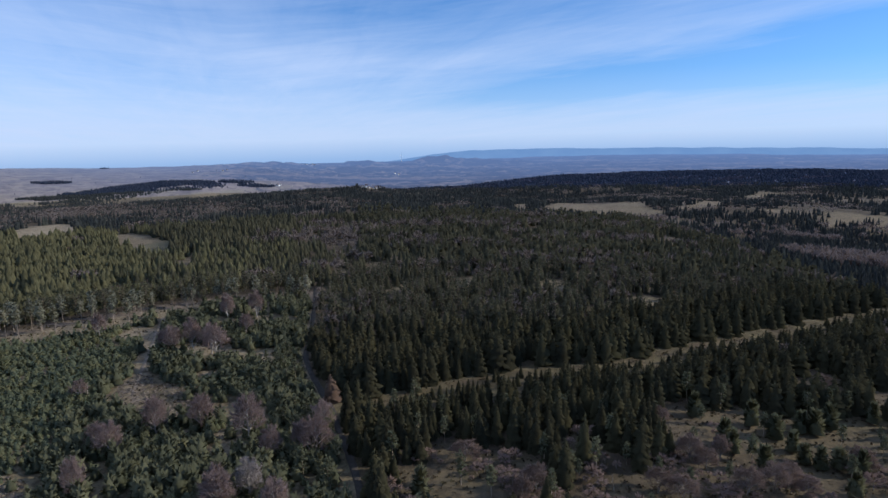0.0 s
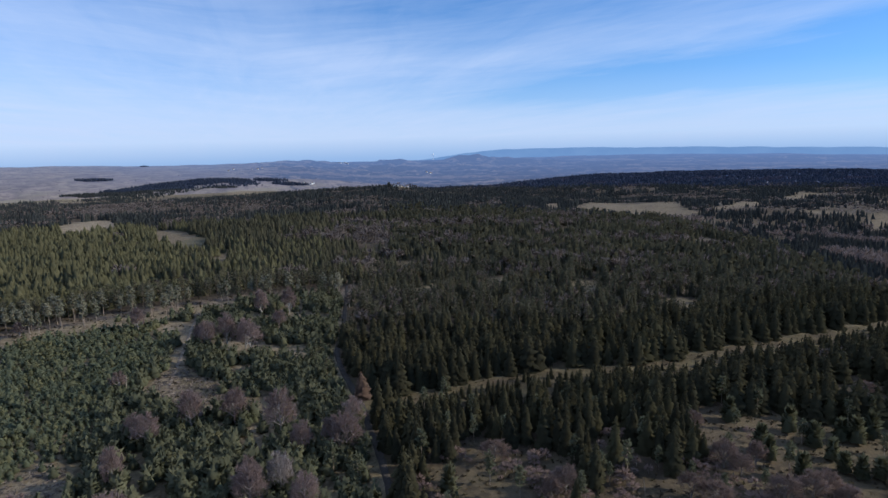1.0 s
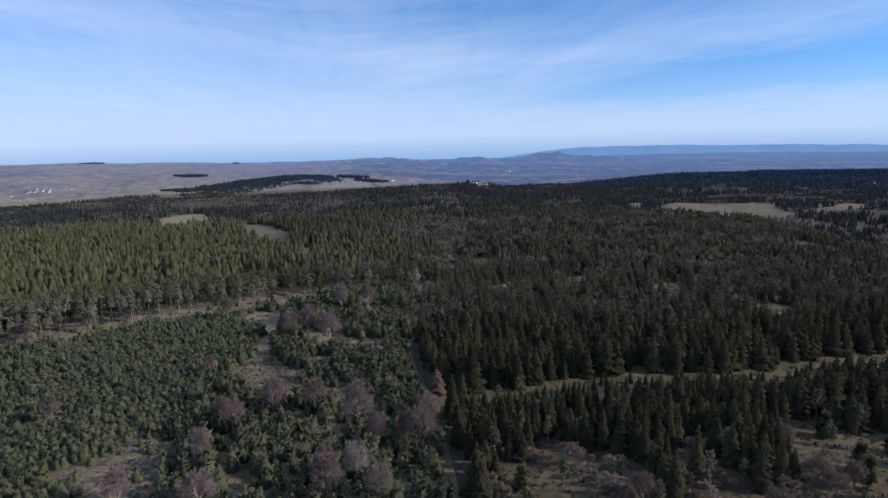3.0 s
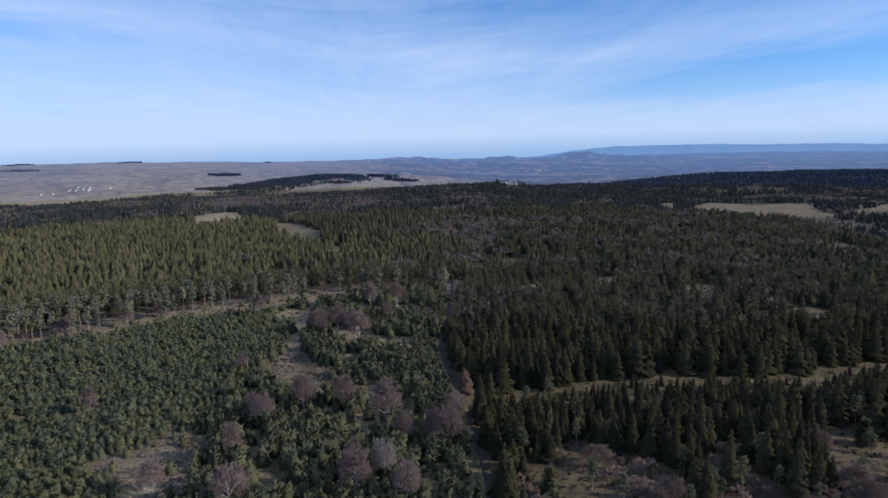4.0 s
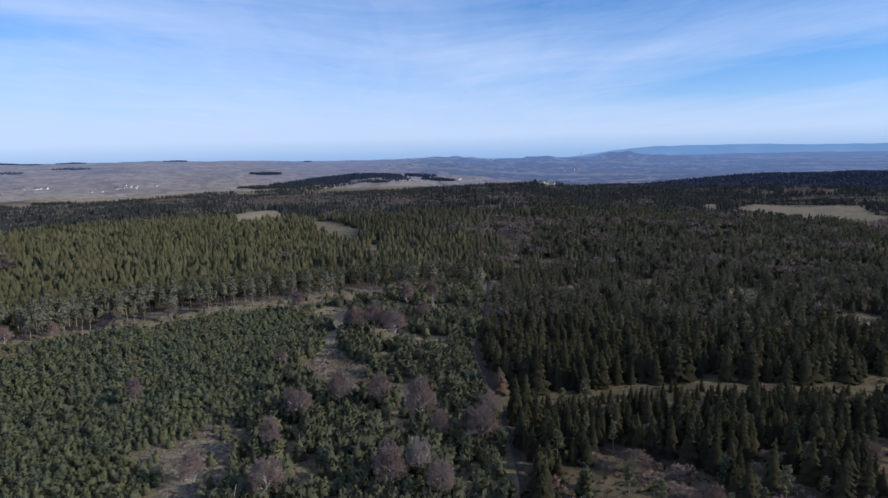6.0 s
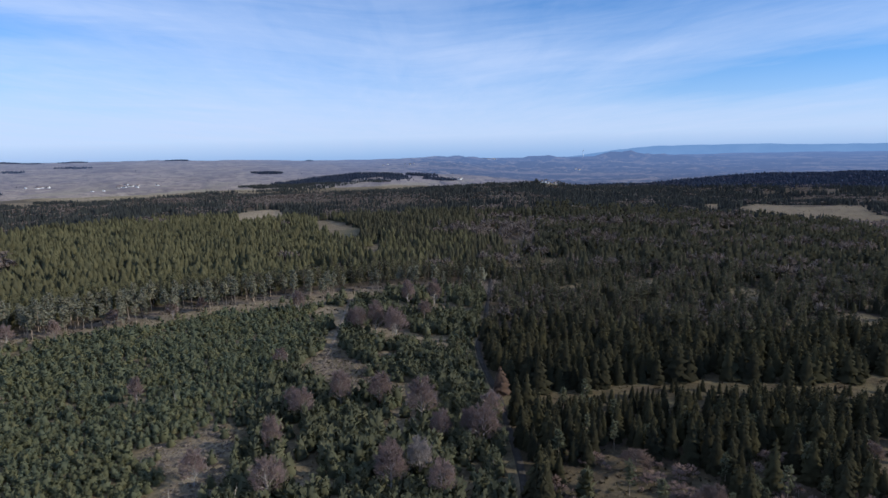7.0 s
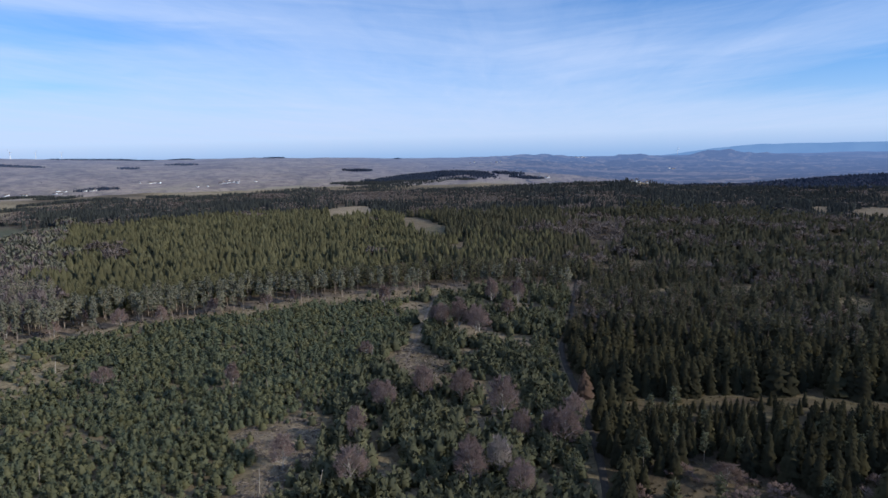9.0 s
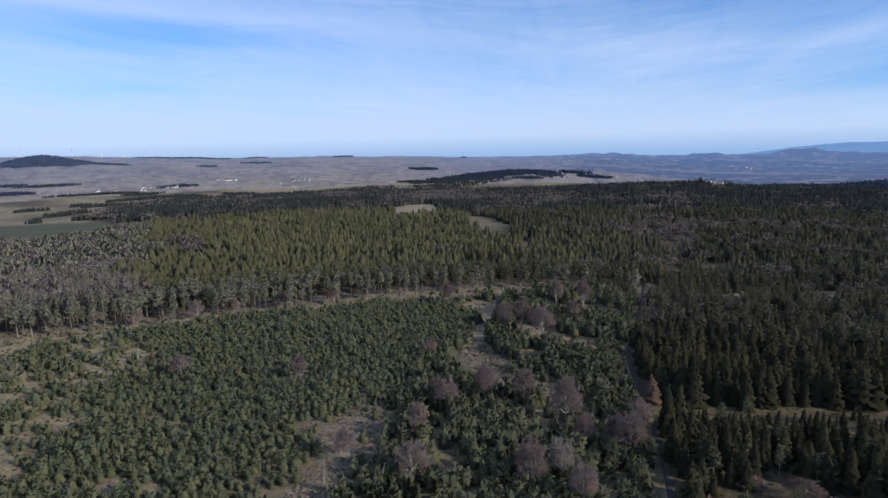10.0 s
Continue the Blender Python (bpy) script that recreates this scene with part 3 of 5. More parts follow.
grid_mesh("ground", near_r, VIEW, M_GROUND, "rolling upland ground of dry winter grass and heather", True)
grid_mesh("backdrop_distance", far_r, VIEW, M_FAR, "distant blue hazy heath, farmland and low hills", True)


def ribbon(name, line, wide, lift, mat, label, kind="structure"):
    """A lane draped over the ground, its edges a little uneven."""
    pts = np.array(line, float)
    seg = np.hypot(*np.diff(pts, axis=0).T)
    run = np.concatenate([[0], np.cumsum(seg)])
    s = np.arange(0, run[-1], 2.0)
    cx, cy = np.interp(s, run, pts[:, 0]), np.interp(s, run, pts[:, 1])
    k = np.ones(9) / 9
    cx = np.convolve(np.pad(cx, 4, "edge"), k, "valid")
    cy = np.convolve(np.pad(cy, 4, "edge"), k, "valid")
    tx, ty = np.gradient(cx), np.gradient(cy)
    ln = np.hypot(tx, ty)
    nx, ny = -ty / ln, tx / ln
    co = []
    for u in (-1, -0.92, -0.3, 0.3, 0.92, 1):
        w = wide / 2 * u * (1 + 0.16 * lumps(s, s * 0 + u, 9, 51))
        x, y = cx + nx * w, cy + ny * w
        co.append(np.stack([x, y, height(x, y) + (lift if abs(u) < 1 else -0.15)], 1))
    co = np.stack(co, 1)
    n, m = co.shape[:2]
    i, j = np.meshgrid(np.arange(n - 1), np.arange(m - 1), indexing="ij")
    quads = np.stack([i * m + j, (i + 1) * m + j, (i + 1) * m + j + 1, i * m + j + 1], -1).reshape(-1, 4)[:, ::-1]
    return tagged(new(name, raw_mesh(name, co.reshape(-1, 3), quads, [mat])), label, kind=kind)


def road_material(name, base, worn):
    m, t = material(name)
    pos = t.nodes.new("ShaderNodeNewGeometry").outputs["Position"]
    n, f = noise_at(t, pos, 0.4, 5.0), noise_at(t, pos, 4.0, 5.0)
    c = blend(t, ramp(t, n, [(0.35, 0.0), (0.65, 1.0)]), base, worn)
    return finish(m, surface(t, c, 0.9, f, 0.4, 0.04))


ribbon("road", LANE, 2.4, 0.12, road_material("old_asphalt", (0.040, 0.035, 0.030), (0.068, 0.058, 0.049)), "narrow grey asphalt lane through the wood", "structure")
ribbon("path", TRACK, 1.5, 0.06, road_material("bare_earth", (0.14, 0.108, 0.08), (0.30, 0.24, 0.18)), "pale earth track among young pines", "structure")
ribbon("verge_track", tuple((x, y + 3) for x, y in VERGE), 2.6, 0.10, road_material("gravel_earth", (0.070, 0.058, 0.033), (0.135, 0.108, 0.062)), "pale gravel forest track beside the spruces", "structure")


def rim_mountains():
    """The last blue range on the skyline, its haze and daylight painted as emission."""
    az = np.arange(-12, 46, 0.25)
    el = np.interp(az, [-12, -8, -4.5, -2.7, -1, 0.3, 2, 5, 11, 16, 25, 36, 46], [-2.0, -1.8, -1.6, -1.38, -1.12, -0.98, -0.86, -0.78, -0.8, -0.88, -1.05, -1.3, -1.7])
    el = el + 0.05 * lumps(az * 1.0, az * 0, 9, 81) + 0.025 * lumps(az, az * 0, 2.2, 82)
    rows = []
    for r, drop in ((4700, 95.0), (4780, 30.0), (4840, 8.0), (4880, 0.0), (4920, 60.0)):
        z = EYE + 4880 * np.tan(np.radians(el)) - drop
        rows.append(np.stack([r * np.sin(np.radians(az)), r * np.cos(np.radians(az)), z], 1))
    co = np.stack(rows)
    n, m = co.shape[:2]
    i, j = np.meshgrid(np.arange(n - 1), np.arange(m - 1), indexing="ij")
    quads = np.stack([i * m + j, i * m + j + 1, (i + 1) * m + j + 1, (i + 1) * m + j], -1).reshape(-1, 4)[:, ::-1]
    mat, t = material("glowing_blue_range")
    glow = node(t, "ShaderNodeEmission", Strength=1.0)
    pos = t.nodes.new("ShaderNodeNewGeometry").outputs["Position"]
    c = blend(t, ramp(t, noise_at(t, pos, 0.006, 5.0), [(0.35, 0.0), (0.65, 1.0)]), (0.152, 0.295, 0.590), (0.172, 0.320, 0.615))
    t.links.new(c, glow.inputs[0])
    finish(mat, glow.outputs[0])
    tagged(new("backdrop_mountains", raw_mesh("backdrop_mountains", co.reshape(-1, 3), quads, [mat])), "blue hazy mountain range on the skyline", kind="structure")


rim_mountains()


# ---- tree shapes: arrays of corners and triangles, one unit high or in metres as told ----
class Shape:
    """Gathers triangles of one or two materials."""

    def __init__(self, slope=None, heart=0.4, puff=0.7):
        self.co, self.tri, self.mat, self.n = [], [], [], 0
        self.slope, self.heart, self.puff = slope, heart, puff      # how the foliage turns outward

    def add(self, co, tri, mat=0):
        co, tri = np.asarray(co, float), np.asarray(tri, int)
        self.co.append(co)
        self.tri.append(tri + self.n)
        self.mat.append(np.full(len(tri), mat))
        self.n += len(co)
        return self

    def arrays(self):
        co, tri, mat = np.concatenate(self.co), np.concatenate(self.tri), np.concatenate(self.mat)
        out = co - (0, 0, self.heart) if self.slope is None else np.stack([co[:, 0], co[:, 1], 0 * co[:, 0]], 1)
        out = out / (np.linalg.norm(out, axis=1, keepdims=True) + 1e-6)
        if self.slope is not None:
            out[:, 2] = self.slope
        a, b, c = (co[tri[:, i]] for i in range(3))
        fn = np.cross(b - a, c - a)
        fn /= np.linalg.norm(fn, axis=1, keepdims=True) + 1e-12
        turned = ((fn * out[tri].mean(1)).sum(1) < 0) & (mat == 0)
        tri = np.where(turned[:, None], tri[:, ::-1], tri)
        fn[turned] *= -1
        vn = np.zeros_like(co)
        for i in range(3):
            np.add.at(vn, tri[:, i], fn)
        vn /= np.linalg.norm(vn, axis=1, keepdims=True) + 1e-9
        leaf = np.zeros(len(co), bool)
        leaf[tri[mat == 0].ravel()] = True
        vn = np.where(leaf[:, None], vn * (1 - self.puff) + out * self.puff, vn)
        vn /= np.linalg.norm(vn, axis=1, keepdims=True) + 1e-9
        return co, tri, mat, vn

    def only(self, mat):
        """The triangles of one material with their own corners and normals."""
        co, tri, m, vn = self.arrays()
        t = tri[m == mat]
        used, back = np.unique(t.ravel(), return_inverse=True)
        return co[used], back.reshape(-1, 3), vn[used]


def stick(shape, a, b, ra, rb, mat, sides=4):
    a, b = np.asarray(a, float), np.asarray(b, float)
    d = (b - a) / (np.linalg.norm(b - a) + 1e-9)
    u = np.cross(d, (0.3, 0.9, 0.2))
    u /= np.linalg.norm(u)
    v = np.cross(d, u)
    an = np.arange(sides) * 6.2832 / sides
    ring = np.cos(an)[:, None] * u + np.sin(an)[:, None] * v
    co = np.concatenate([a + ring * ra, b + ring * rb])
    tri = []
    for i in range(sides):
        j = (i + 1) % sides
        tri += [(i, j, sides + j), (i, sides + j, sides + i)]
    shape.add(co, tri, mat)


def shards(shape, base, tip, width, rng, mat=0, sag=0.15):
    """Folded needle sprays: from base to tip, two triangles each."""
    d = tip - base
    ln = np.linalg.norm(d, axis=1, keepdims=True) + 1e-9
    side = np.cross(d / ln, rng.normal(0, 0.25, d.shape) + (0, 0, 1))
    side /= np.linalg.norm(side, axis=1, keepdims=True) + 1e-9
    mid = base + d * rng.uniform(0.45, 0.7, (len(d), 1))
    w = width.reshape(-1, 1)
    drop = np.zeros_like(d)
    drop[:, 2:] = -sag * w
    co = np.stack([base, mid + side * w + drop, tip, mid - side * w + drop], 1)
    n = len(d)
    k = np.arange(n)[:, None] * 4
    tri = np.concatenate([k + (0, 1, 2), k + (0, 2, 3)])
    shape.add(co.reshape(-1, 3), tri, mat)


def spruce(rng, tiers, arms, slim=0.19, bare=0.06, fine=False):
    """A spruce, one unit high: whorls of drooping sprays round a thin trunk."""
    s = Shape(0.85, puff=0.75)
    stick(s, (0, 0, -0.03), (0, 0, 0.9), 0.013, 0.003, 1, 5)
    hs, an = [], []
    for k in range(tiers):
        h = bare + (0.97 - bare) * (k / tiers) ** 0.92
        m = max(4, int(arms * (1 - 0.55 * k / tiers)))
        hs.append(np.clip(h + rng.uniform(-0.6, 0.6, m) / tiers, bare, 0.96))
        an.append(rng.uniform(0, 6.28) + np.arange(m) * 6.2832 / m + rng.uniform(-0.3, 0.3, m))
    h, a = np.concatenate(hs), np.concatenate(an)
    lop = 1 + 0.14 * np.sin(a + rng.uniform(0, 6.28)) + 0.08 * np.sin(h * 21 + a * 2)
    full = slim * ((1 - h) ** 0.72)
    r = full * rng.uniform(0.72, 1.12, len(h)) * lop + 0.012
    base = np.stack([0.3 * r * np.cos(a), 0.3 * r * np.sin(a), h + 0.035], 1)
    tip = np.stack([r * np.cos(a), r * np.sin(a), h - r * rng.uniform(0.15, 0.6, len(h))], 1)
    shards(s, base, tip, r * 5.2 / arms * rng.uniform(0.6, 0.9, len(h)), rng, 0, 0.3)
    if fine:
        # side sprays that fill the gaps between the main boughs
        for turn in (-0.22, 0.22):
            a2, r2 = a + turn, r * rng.uniform(0.7, 1.0, len(h))
            low = h - r2 * rng.uniform(0.1, 0.5, len(h)) + rng.uniform(-0.012, 0.012, len(h))
            shards(s, base + (tip - base) * 0.35, np.stack([r2 * np.cos(a2), r2 * np.sin(a2), low], 1), r * 2.6 / arms * rng.uniform(0.6, 1.0, len(h)), rng, 0, 0.3)
    top = np.array([[0, 0, 0.9]] * 5)
    ta = np.arange(5) * 1.2566
    shards(s, top, np.stack([0.018 * np.cos(ta), 0.018 * np.sin(ta), 0.97 + 0.03 * (ta < 1)], 1), np.full(5, 0.012), rng)
    # the dense inner foliage
    ca = np.arange(8) * 0.7854
    rows = [np.stack([k * slim * np.cos(ca) * rng.uniform(0.85, 1.1, 8), k * slim * np.sin(ca) * rng.uniform(0.85, 1.1, 8), np.full(8, z)], 1) for k, z in ((0.58, bare + 0.02), (0.40, 0.45))]
    co = np.concatenate(rows + [[[0, 0, 0.9]]])
    s.add(co, [(i, (i + 1) % 8, 8 + (i + 1) % 8) for i in range(8)] + [(i, 8 + (i + 1) % 8, 8 + i) for i in range(8)] + [(8 + i, 8 + (i + 1) % 8, 16) for i in range(8)], 0)
    return s


def spruce_far(rng, sides, tiers, slim=0.2):
    """A spruce for the middle distance: stacked ragged skirts."""
    s = Shape(1.1, puff=0.85)
    for k in range(tiers):
        z0, z1 = 0.05 + 0.8 * k / tiers, min(1.0, 0.05 + 0.8 * (k + 1) / tiers + 0.28)
        a = np.arange(sides * 2) * np.pi / sides + rng.uniform(0, 3)
        r = slim * (1 - 0.75 * k / tiers) * np.where(np.arange(sides * 2) % 2, 0.55, 1.0) * rng.uniform(0.8, 1.15, sides * 2)
        ring = np.stack([r * np.cos(a), r * np.sin(a), z0 + rng.uniform(-0.03, 0.03, sides * 2)], 1)
        n = sides * 2
        s.add(np.concatenate([ring, [[rng.normal(0, 0.01), rng.normal(0, 0.01), 1.0 if k == tiers - 1 else z1]]]), [(i, (i + 1) % n, n) for i in range(n)], 0)
    return s


def young_pine(rng, n):
    """A bushy young pine, one unit high: sprays that rise and spread from a short stem."""
    s = Shape(None, 0.25, 0.82)
    stick(s, (0, 0, -0.05), (0, 0, 0.55), 0.03, 0.012, 1, 3 if n < 30 else 5)
    h = rng.uniform(0.05, 0.9, n) ** 0.9
    a = rng.uniform(0, 6.2832, n)
    full = 0.36 * np.clip(1.25 - h, 0.1, 1) ** 0.75 * np.clip(h * 5 + 0.45, 0, 1)
    r = full * rng.uniform(0.6, 1.1, n)
    base = np.stack([0.25 * r * np.cos(a), 0.25 * r * np.sin(a), h * 0.88], 1)
    tip = np.stack([r * np.cos(a), r * np.sin(a), h + rng.uniform(0.05, 0.20, n)], 1)
    shards(s, base, tip, np.full(n, 0.105 if n < 30 else 0.056) * rng.uniform(0.7, 1.3, n) * (0.6 + full * 1.4), rng, 0, -0.3)
    shards(s, np.array([[0, 0, 0.7]]), np.array([[0.01, 0, 1.05]]), np.array([0.06]), rng)
    ca = np.arange(6) * 1.0472 + rng.uniform(0, 1)
    girth = rng.uniform(0.24, 0.31, 6)
    ring = np.stack([girth * np.cos(ca), girth * np.sin(ca), rng.uniform(0.04, 0.14, 6)], 1)
    s.add(np.concatenate([ring, [[rng.normal(0, 0.02), rng.normal(0, 0.02), 0.9]]]), [(i, (i + 1) % 6, 6) for i in range(6)], 0)
    return s


def scots_pine(rng, n, low=0.45):
    """A tall pine, one unit high: bare trunk, a few limbs, an open crown of tufts."""
    s = Shape(None, 0.55, 0.45)
    lean = rng.normal(0, 0.02, 2)
    stick(s, (0, 0, -0.03), (lean[0], lean[1], low + 0.1), 0.011, 0.008, 1, 5)
    stick(s, (lean[0], lean[1], low + 0.1), (lean[0] * 1.5, lean[1] * 1.5, 0.93), 0.008, 0.003, 1, 4)
    clumps = 12
    for k in range(clumps):
        h = low + (0.95 - low) * (k + 0.5) / clumps
        a = k * 2.4 + rng.uniform(-0.5, 0.5)
        out = rng.uniform(0.03, 0.12) * (1.3 - h) / 0.6
        c = np.array([lean[0] + out * np.cos(a), lean[1] + out * np.sin(a), h])
        stick(s, (lean[0], lean[1], h - 0.05), c, 0.005, 0.002, 1, 3)
        m = n // clumps
        d = rng.normal(0, 1, (m, 3)) * (1, 1, 0.8)
        d /= np.linalg.norm(d, axis=1, keepdims=True)
        size = rng.uniform(0.075, 0.12) * (1.3 - 0.6 * h)
        base = c + d * size * 0.2
        tip = c + d * size * rng.uniform(0.8, 1.35, (m, 1)) + (0, 0, 0.012)
        shards(s, base, tip, np.full(m, size * 0.34), rng, 0, -0.2)
    return s


def bare_tree(rng, twigs, girth=0.36):
    """A leafless broadleaf tree, one unit high: trunk, limbs, branches and an egg-shaped haze of twigs (material 0)."""
    s = Shape(None, 0.4, 0.4)
    bend = rng.normal(0, 0.03, 2)
    stick(s, (0, 0, -0.03), (bend[0], bend[1], 0.35), 0.024, 0.018, 1, 5)
    stick(s, (bend[0], bend[1], 0.35), (bend[0] * 1.6, bend[1] * 1.6, 0.82), 0.018, 0.005, 1, 4)
    from_, to_ = [], []
    mid, rz = 0.56, 0.45

    def reach(p, d):
        """How far it is from p along d to the crown's skin."""
        k = np.array([1 / girth, 1 / girth, 1 / rz])
        q, e = (p - (0, 0, mid)) * k, d * k
        a_, b_, c_ = e @ e, q @ e, q @ q - 1
        return (-b_ + math.sqrt(max(b_ * b_ - a_ * c_, 0.0))) / a_
    for k in range(15):
        h = 0.16 + 0.6 * k / 14 + rng.uniform(-0.02, 0.02)
        a = k * 2.4 + rng.uniform(-0.5, 0.5)
        d = np.array([math.cos(a), math.sin(a), rng.uniform(0.35, 0.75) + h])
        d /= np.linalg.norm(d)
        p = np.array([bend[0] * h * 2, bend[1] * h * 2, h])
        q = p + d * max(0.08, reach(p, d)) * rng.uniform(0.72, 0.98)
        stick(s, p, q, 0.011, 0.004, 2 + k, 3)
        from_.append(p + (q - p) * 0.35), to_.append(q)
        for _ in range(5):
            u = rng.uniform(0.3, 0.9)
            b = p + (q - p) * u
            e = d + rng.normal(0, 0.55, 3)
            e /= np.linalg.norm(e)
            g = b + e * min(0.24, max(0.03, reach(b, e))) * rng.uniform(0.6, 1.0)
            stick(s, b, g, 0.006, 0.002, 2 + k, 3)
            from_.append(b), to_.append(g)
    from_, to_ = np.array(from_), np.array(to_)
    m = rng.randint(0, len(from_), twigs)
    base = from_[m] + (to_[m] - from_[m]) * rng.uniform(0.2, 1.0, (twigs, 1))
    loose = rng.uniform(0, 1, twigs) < 0.4
    skin = rng.normal(0, 1, (twigs, 3))
    skin[:, 2] = np.abs(skin[:, 2]) * 1.1 - 0.25
    skin /= np.linalg.norm(skin, axis=1, keepdims=True)
    swell = 0.9 + 0.14 * np.sin(3 * np.arctan2(skin[:, 1], skin[:, 0]) + rng.uniform(0, 6)) * np.sin(5 * skin[:, 2] + rng.uniform(0, 6))
    skin = skin * (girth, girth, rz) * (swell * rng.uniform(0.3, 1.0, twigs) ** 0.5)[:, None] + (0, 0, mid - 0.05)
    skin[:, :2] *= np.clip(1.25 - 0.55 * skin[:, 2:], 0.6, 1.15)
    base = np.where(loose[:, None], skin, base)
    way = base * (2.2, 2.2, 0.0) + (0, 0, 0.75) + rng.normal(0, 0.33, (twigs, 3))
    way /= np.linalg.norm(way, axis=1, keepdims=True)
    tip = base + way * rng.uniform(0.05, 0.13, (twigs, 1))
    side = np.cross(way, rng.normal(0, 1, (twigs, 3)))
    side *= 0.0052 / (np.linalg.norm(side, axis=1, keepdims=True) + 1e-9)
    s.add(np.stack([base - side, base + side, tip], 1).reshape(-1, 3), np.arange(twigs * 3).reshape(-1, 3), 0)
    return s


def bare_far(rng, n):
    """A leafless crown for the distance: open tangle of thin slivers."""
    s = Shape(None, 0.4, 0.5)
    if n > 20:
        stick(s, (0, 0, -0.03), (0, 0, 0.6), 0.02, 0.008, 1, 3)
    d = rng.normal(0, 1, (n, 3)) * (1, 1, 0.8)
    d[:, 2] = np.abs(d[:, 2]) * 0.9 - 0.15
    d /= np.linalg.norm(d, axis=1, keepdims=True)
    base = np.array([0, 0, 0.5]) + d * (0.1, 0.1, 0.1)
    tip = np.array([0, 0, 0.5]) + d * np.array([0.38, 0.38, 0.48]) * rng.uniform(0.75, 1.1, (n, 1))
    shards(s, base, tip, np.full(n, 0.055 if n < 8 else 0.036 if n < 50 else 0.028), rng)
    return s


def clump(rng, n, flat=0.6):
    """A low cushion of grass, heather or broom."""
    s = Shape()
    d = rng.normal(0, 1, (n, 3))
    d[:, 2] = np.abs(d[:, 2]) + 0.15
    d /= np.linalg.norm(d, axis=1, keepdims=True)
    tip = d * np.array([0.5, 0.5, flat]) * rng.uniform(0.6, 1.1, (n, 1))
    shards(s, d * 0.08, tip, np.full(n, 0.13), rng)
    return s


def dead_tree(rng):
    """A bleached snag, one unit high, with broken branch stubs."""
    s = Shape()
    bend = rng.normal(0, 0.05, 2)
    stick(s, (0, 0, -0.03), (bend[0], bend[1], 0.5), 0.022, 0.016, 0, 6)
    stick(s, (bend[0], bend[1], 0.5), (bend[0] * 2.2, bend[1] * 2.2, 1.0), 0.016, 0.004, 0, 6)
    for k in range(12):
        h = rng.uniform(0.3, 0.95)
        a, ln = rng.uniform(0, 6.28), rng.uniform(0.05, 0.2) * (1.25 - h)
        b = np.array([bend[0] * h * 2, bend[1] * h * 2, h])
        stick(s, b, b + (ln * np.cos(a), ln * np.sin(a), ln * rng.uniform(-0.2, 0.4)), 0.006, 0.002, 0, 3)
    return s


# ---- sowing ----
def sow(rng, spacing, r0, r1, az0=-70.0, az1=40.0):
    """Jittered places over a sector of the plan."""
    if r1 > 500 and r0 > 300:
        n = int(radians(az1 - az0) * (r1 * r1 - r0 * r0) / 2 / spacing**2)
        r = np.sqrt(rng.uniform(r0 * r0, r1 * r1, n))
        az = np.radians(rng.uniform(az0, az1, n))
        return r * np.sin(az), r * np.cos(az)
    g = np.arange(-r1, r1, spacing)
    x, y = np.meshgrid(g, g)
    x[::2] += spacing / 2
    x = (x + rng.uniform(-0.38, 0.38, x.shape) * spacing).ravel()
    y = (y + rng.uniform(-0.38, 0.38, y.shape) * spacing).ravel()
    r, az = np.hypot(x, y), bearing(x, y)
    k = (r >= r0) & (r < r1) & (az > az0) & (az < az1)
    return x[k], y[k]


def joined(name, shapes, x, y, tall, wide, rng, mats, label, sink=0.0):
    """Many plants as one mesh. tall, wide: metres for each."""
    n = len(x)
    z = height(x, y) - sink
    turn, tone, pick = rng.uniform(0, 6.2832, n), rng.uniform(0, 1, n), rng.randint(0, len(shapes), n)
    cos, tris, ms, tones, norms, base = [], [], [], [], [], 0
    for k, s in enumerate(shapes):
        i = np.where(pick == k)[0]
        if not len(i):
            continue
        co, tri, m, vn = s.arrays()
        c, sn = np.cos(turn[i])[:, None], np.sin(turn[i])[:, None]
        w = wide[i][:, None]
        px = (co[:, 0] * c - co[:, 1] * sn) * w + x[i][:, None]
        py = (co[:, 0] * sn + co[:, 1] * c) * w + y[i][:, None]
        pz = co[:, 2] * tall[i][:, None] + z[i][:, None]
        cos.append(np.stack([px, py, pz], -1).reshape(-1, 3))
        flat = np.ones_like(c)
        norms.append(np.stack([vn[:, 0] * c - vn[:, 1] * sn, vn[:, 0] * sn + vn[:, 1] * c, vn[:, 2] * flat], -1).reshape(-1, 3))
        tris.append((tri[None] + (np.arange(len(i)) * len(co))[:, None, None] + base).reshape(-1, 3))
        ms.append(np.tile(m, len(i)))
        tones.append(np.repeat(tone[i], len(co)))
        base += len(i) * len(co)
    me = raw_mesh(name, np.concatenate(cos), np.concatenate(tris), mats, np.concatenate(ms), np.concatenate(norms))
    set_value(me, "tone", np.concatenate(tones))
    return tagged(new(name, me), label, kind="stuff")


def planter(name, shapes, crown, bark, label, category, group, crown_name="crown"):
    """Makes single trees: an empty at the foot with a trunk and a crown mesh; returns a function that plants one."""
    stock = []
    for s in shapes:
        pieces = []
        for mat in np.unique(s.arrays()[2]):
            co, tri, vn = s.only(mat)
            called = {0: crown_name, 1: "trunk"}.get(int(mat), "limb")
            pieces.append((called, raw_mesh(called, co, tri, [bark if mat else crown], None, vn)))
        stock.append(pieces)

    def plant(x, y, tall, wide, turn, kind, lean=0.0, words=label):
        foot = new(name)
        foot.empty_display_size = 0.5
        foot.location = (x, y, float(height(x, y)))
        foot.rotation_euler = (lean, 0, turn)
        foot.scale = (wide, wide, tall)
        tagged(foot, words, category, group)
        for part_name, me in stock[kind % len(stock)]:
            new(part_name, me).parent = foot
        return foot
    return plant


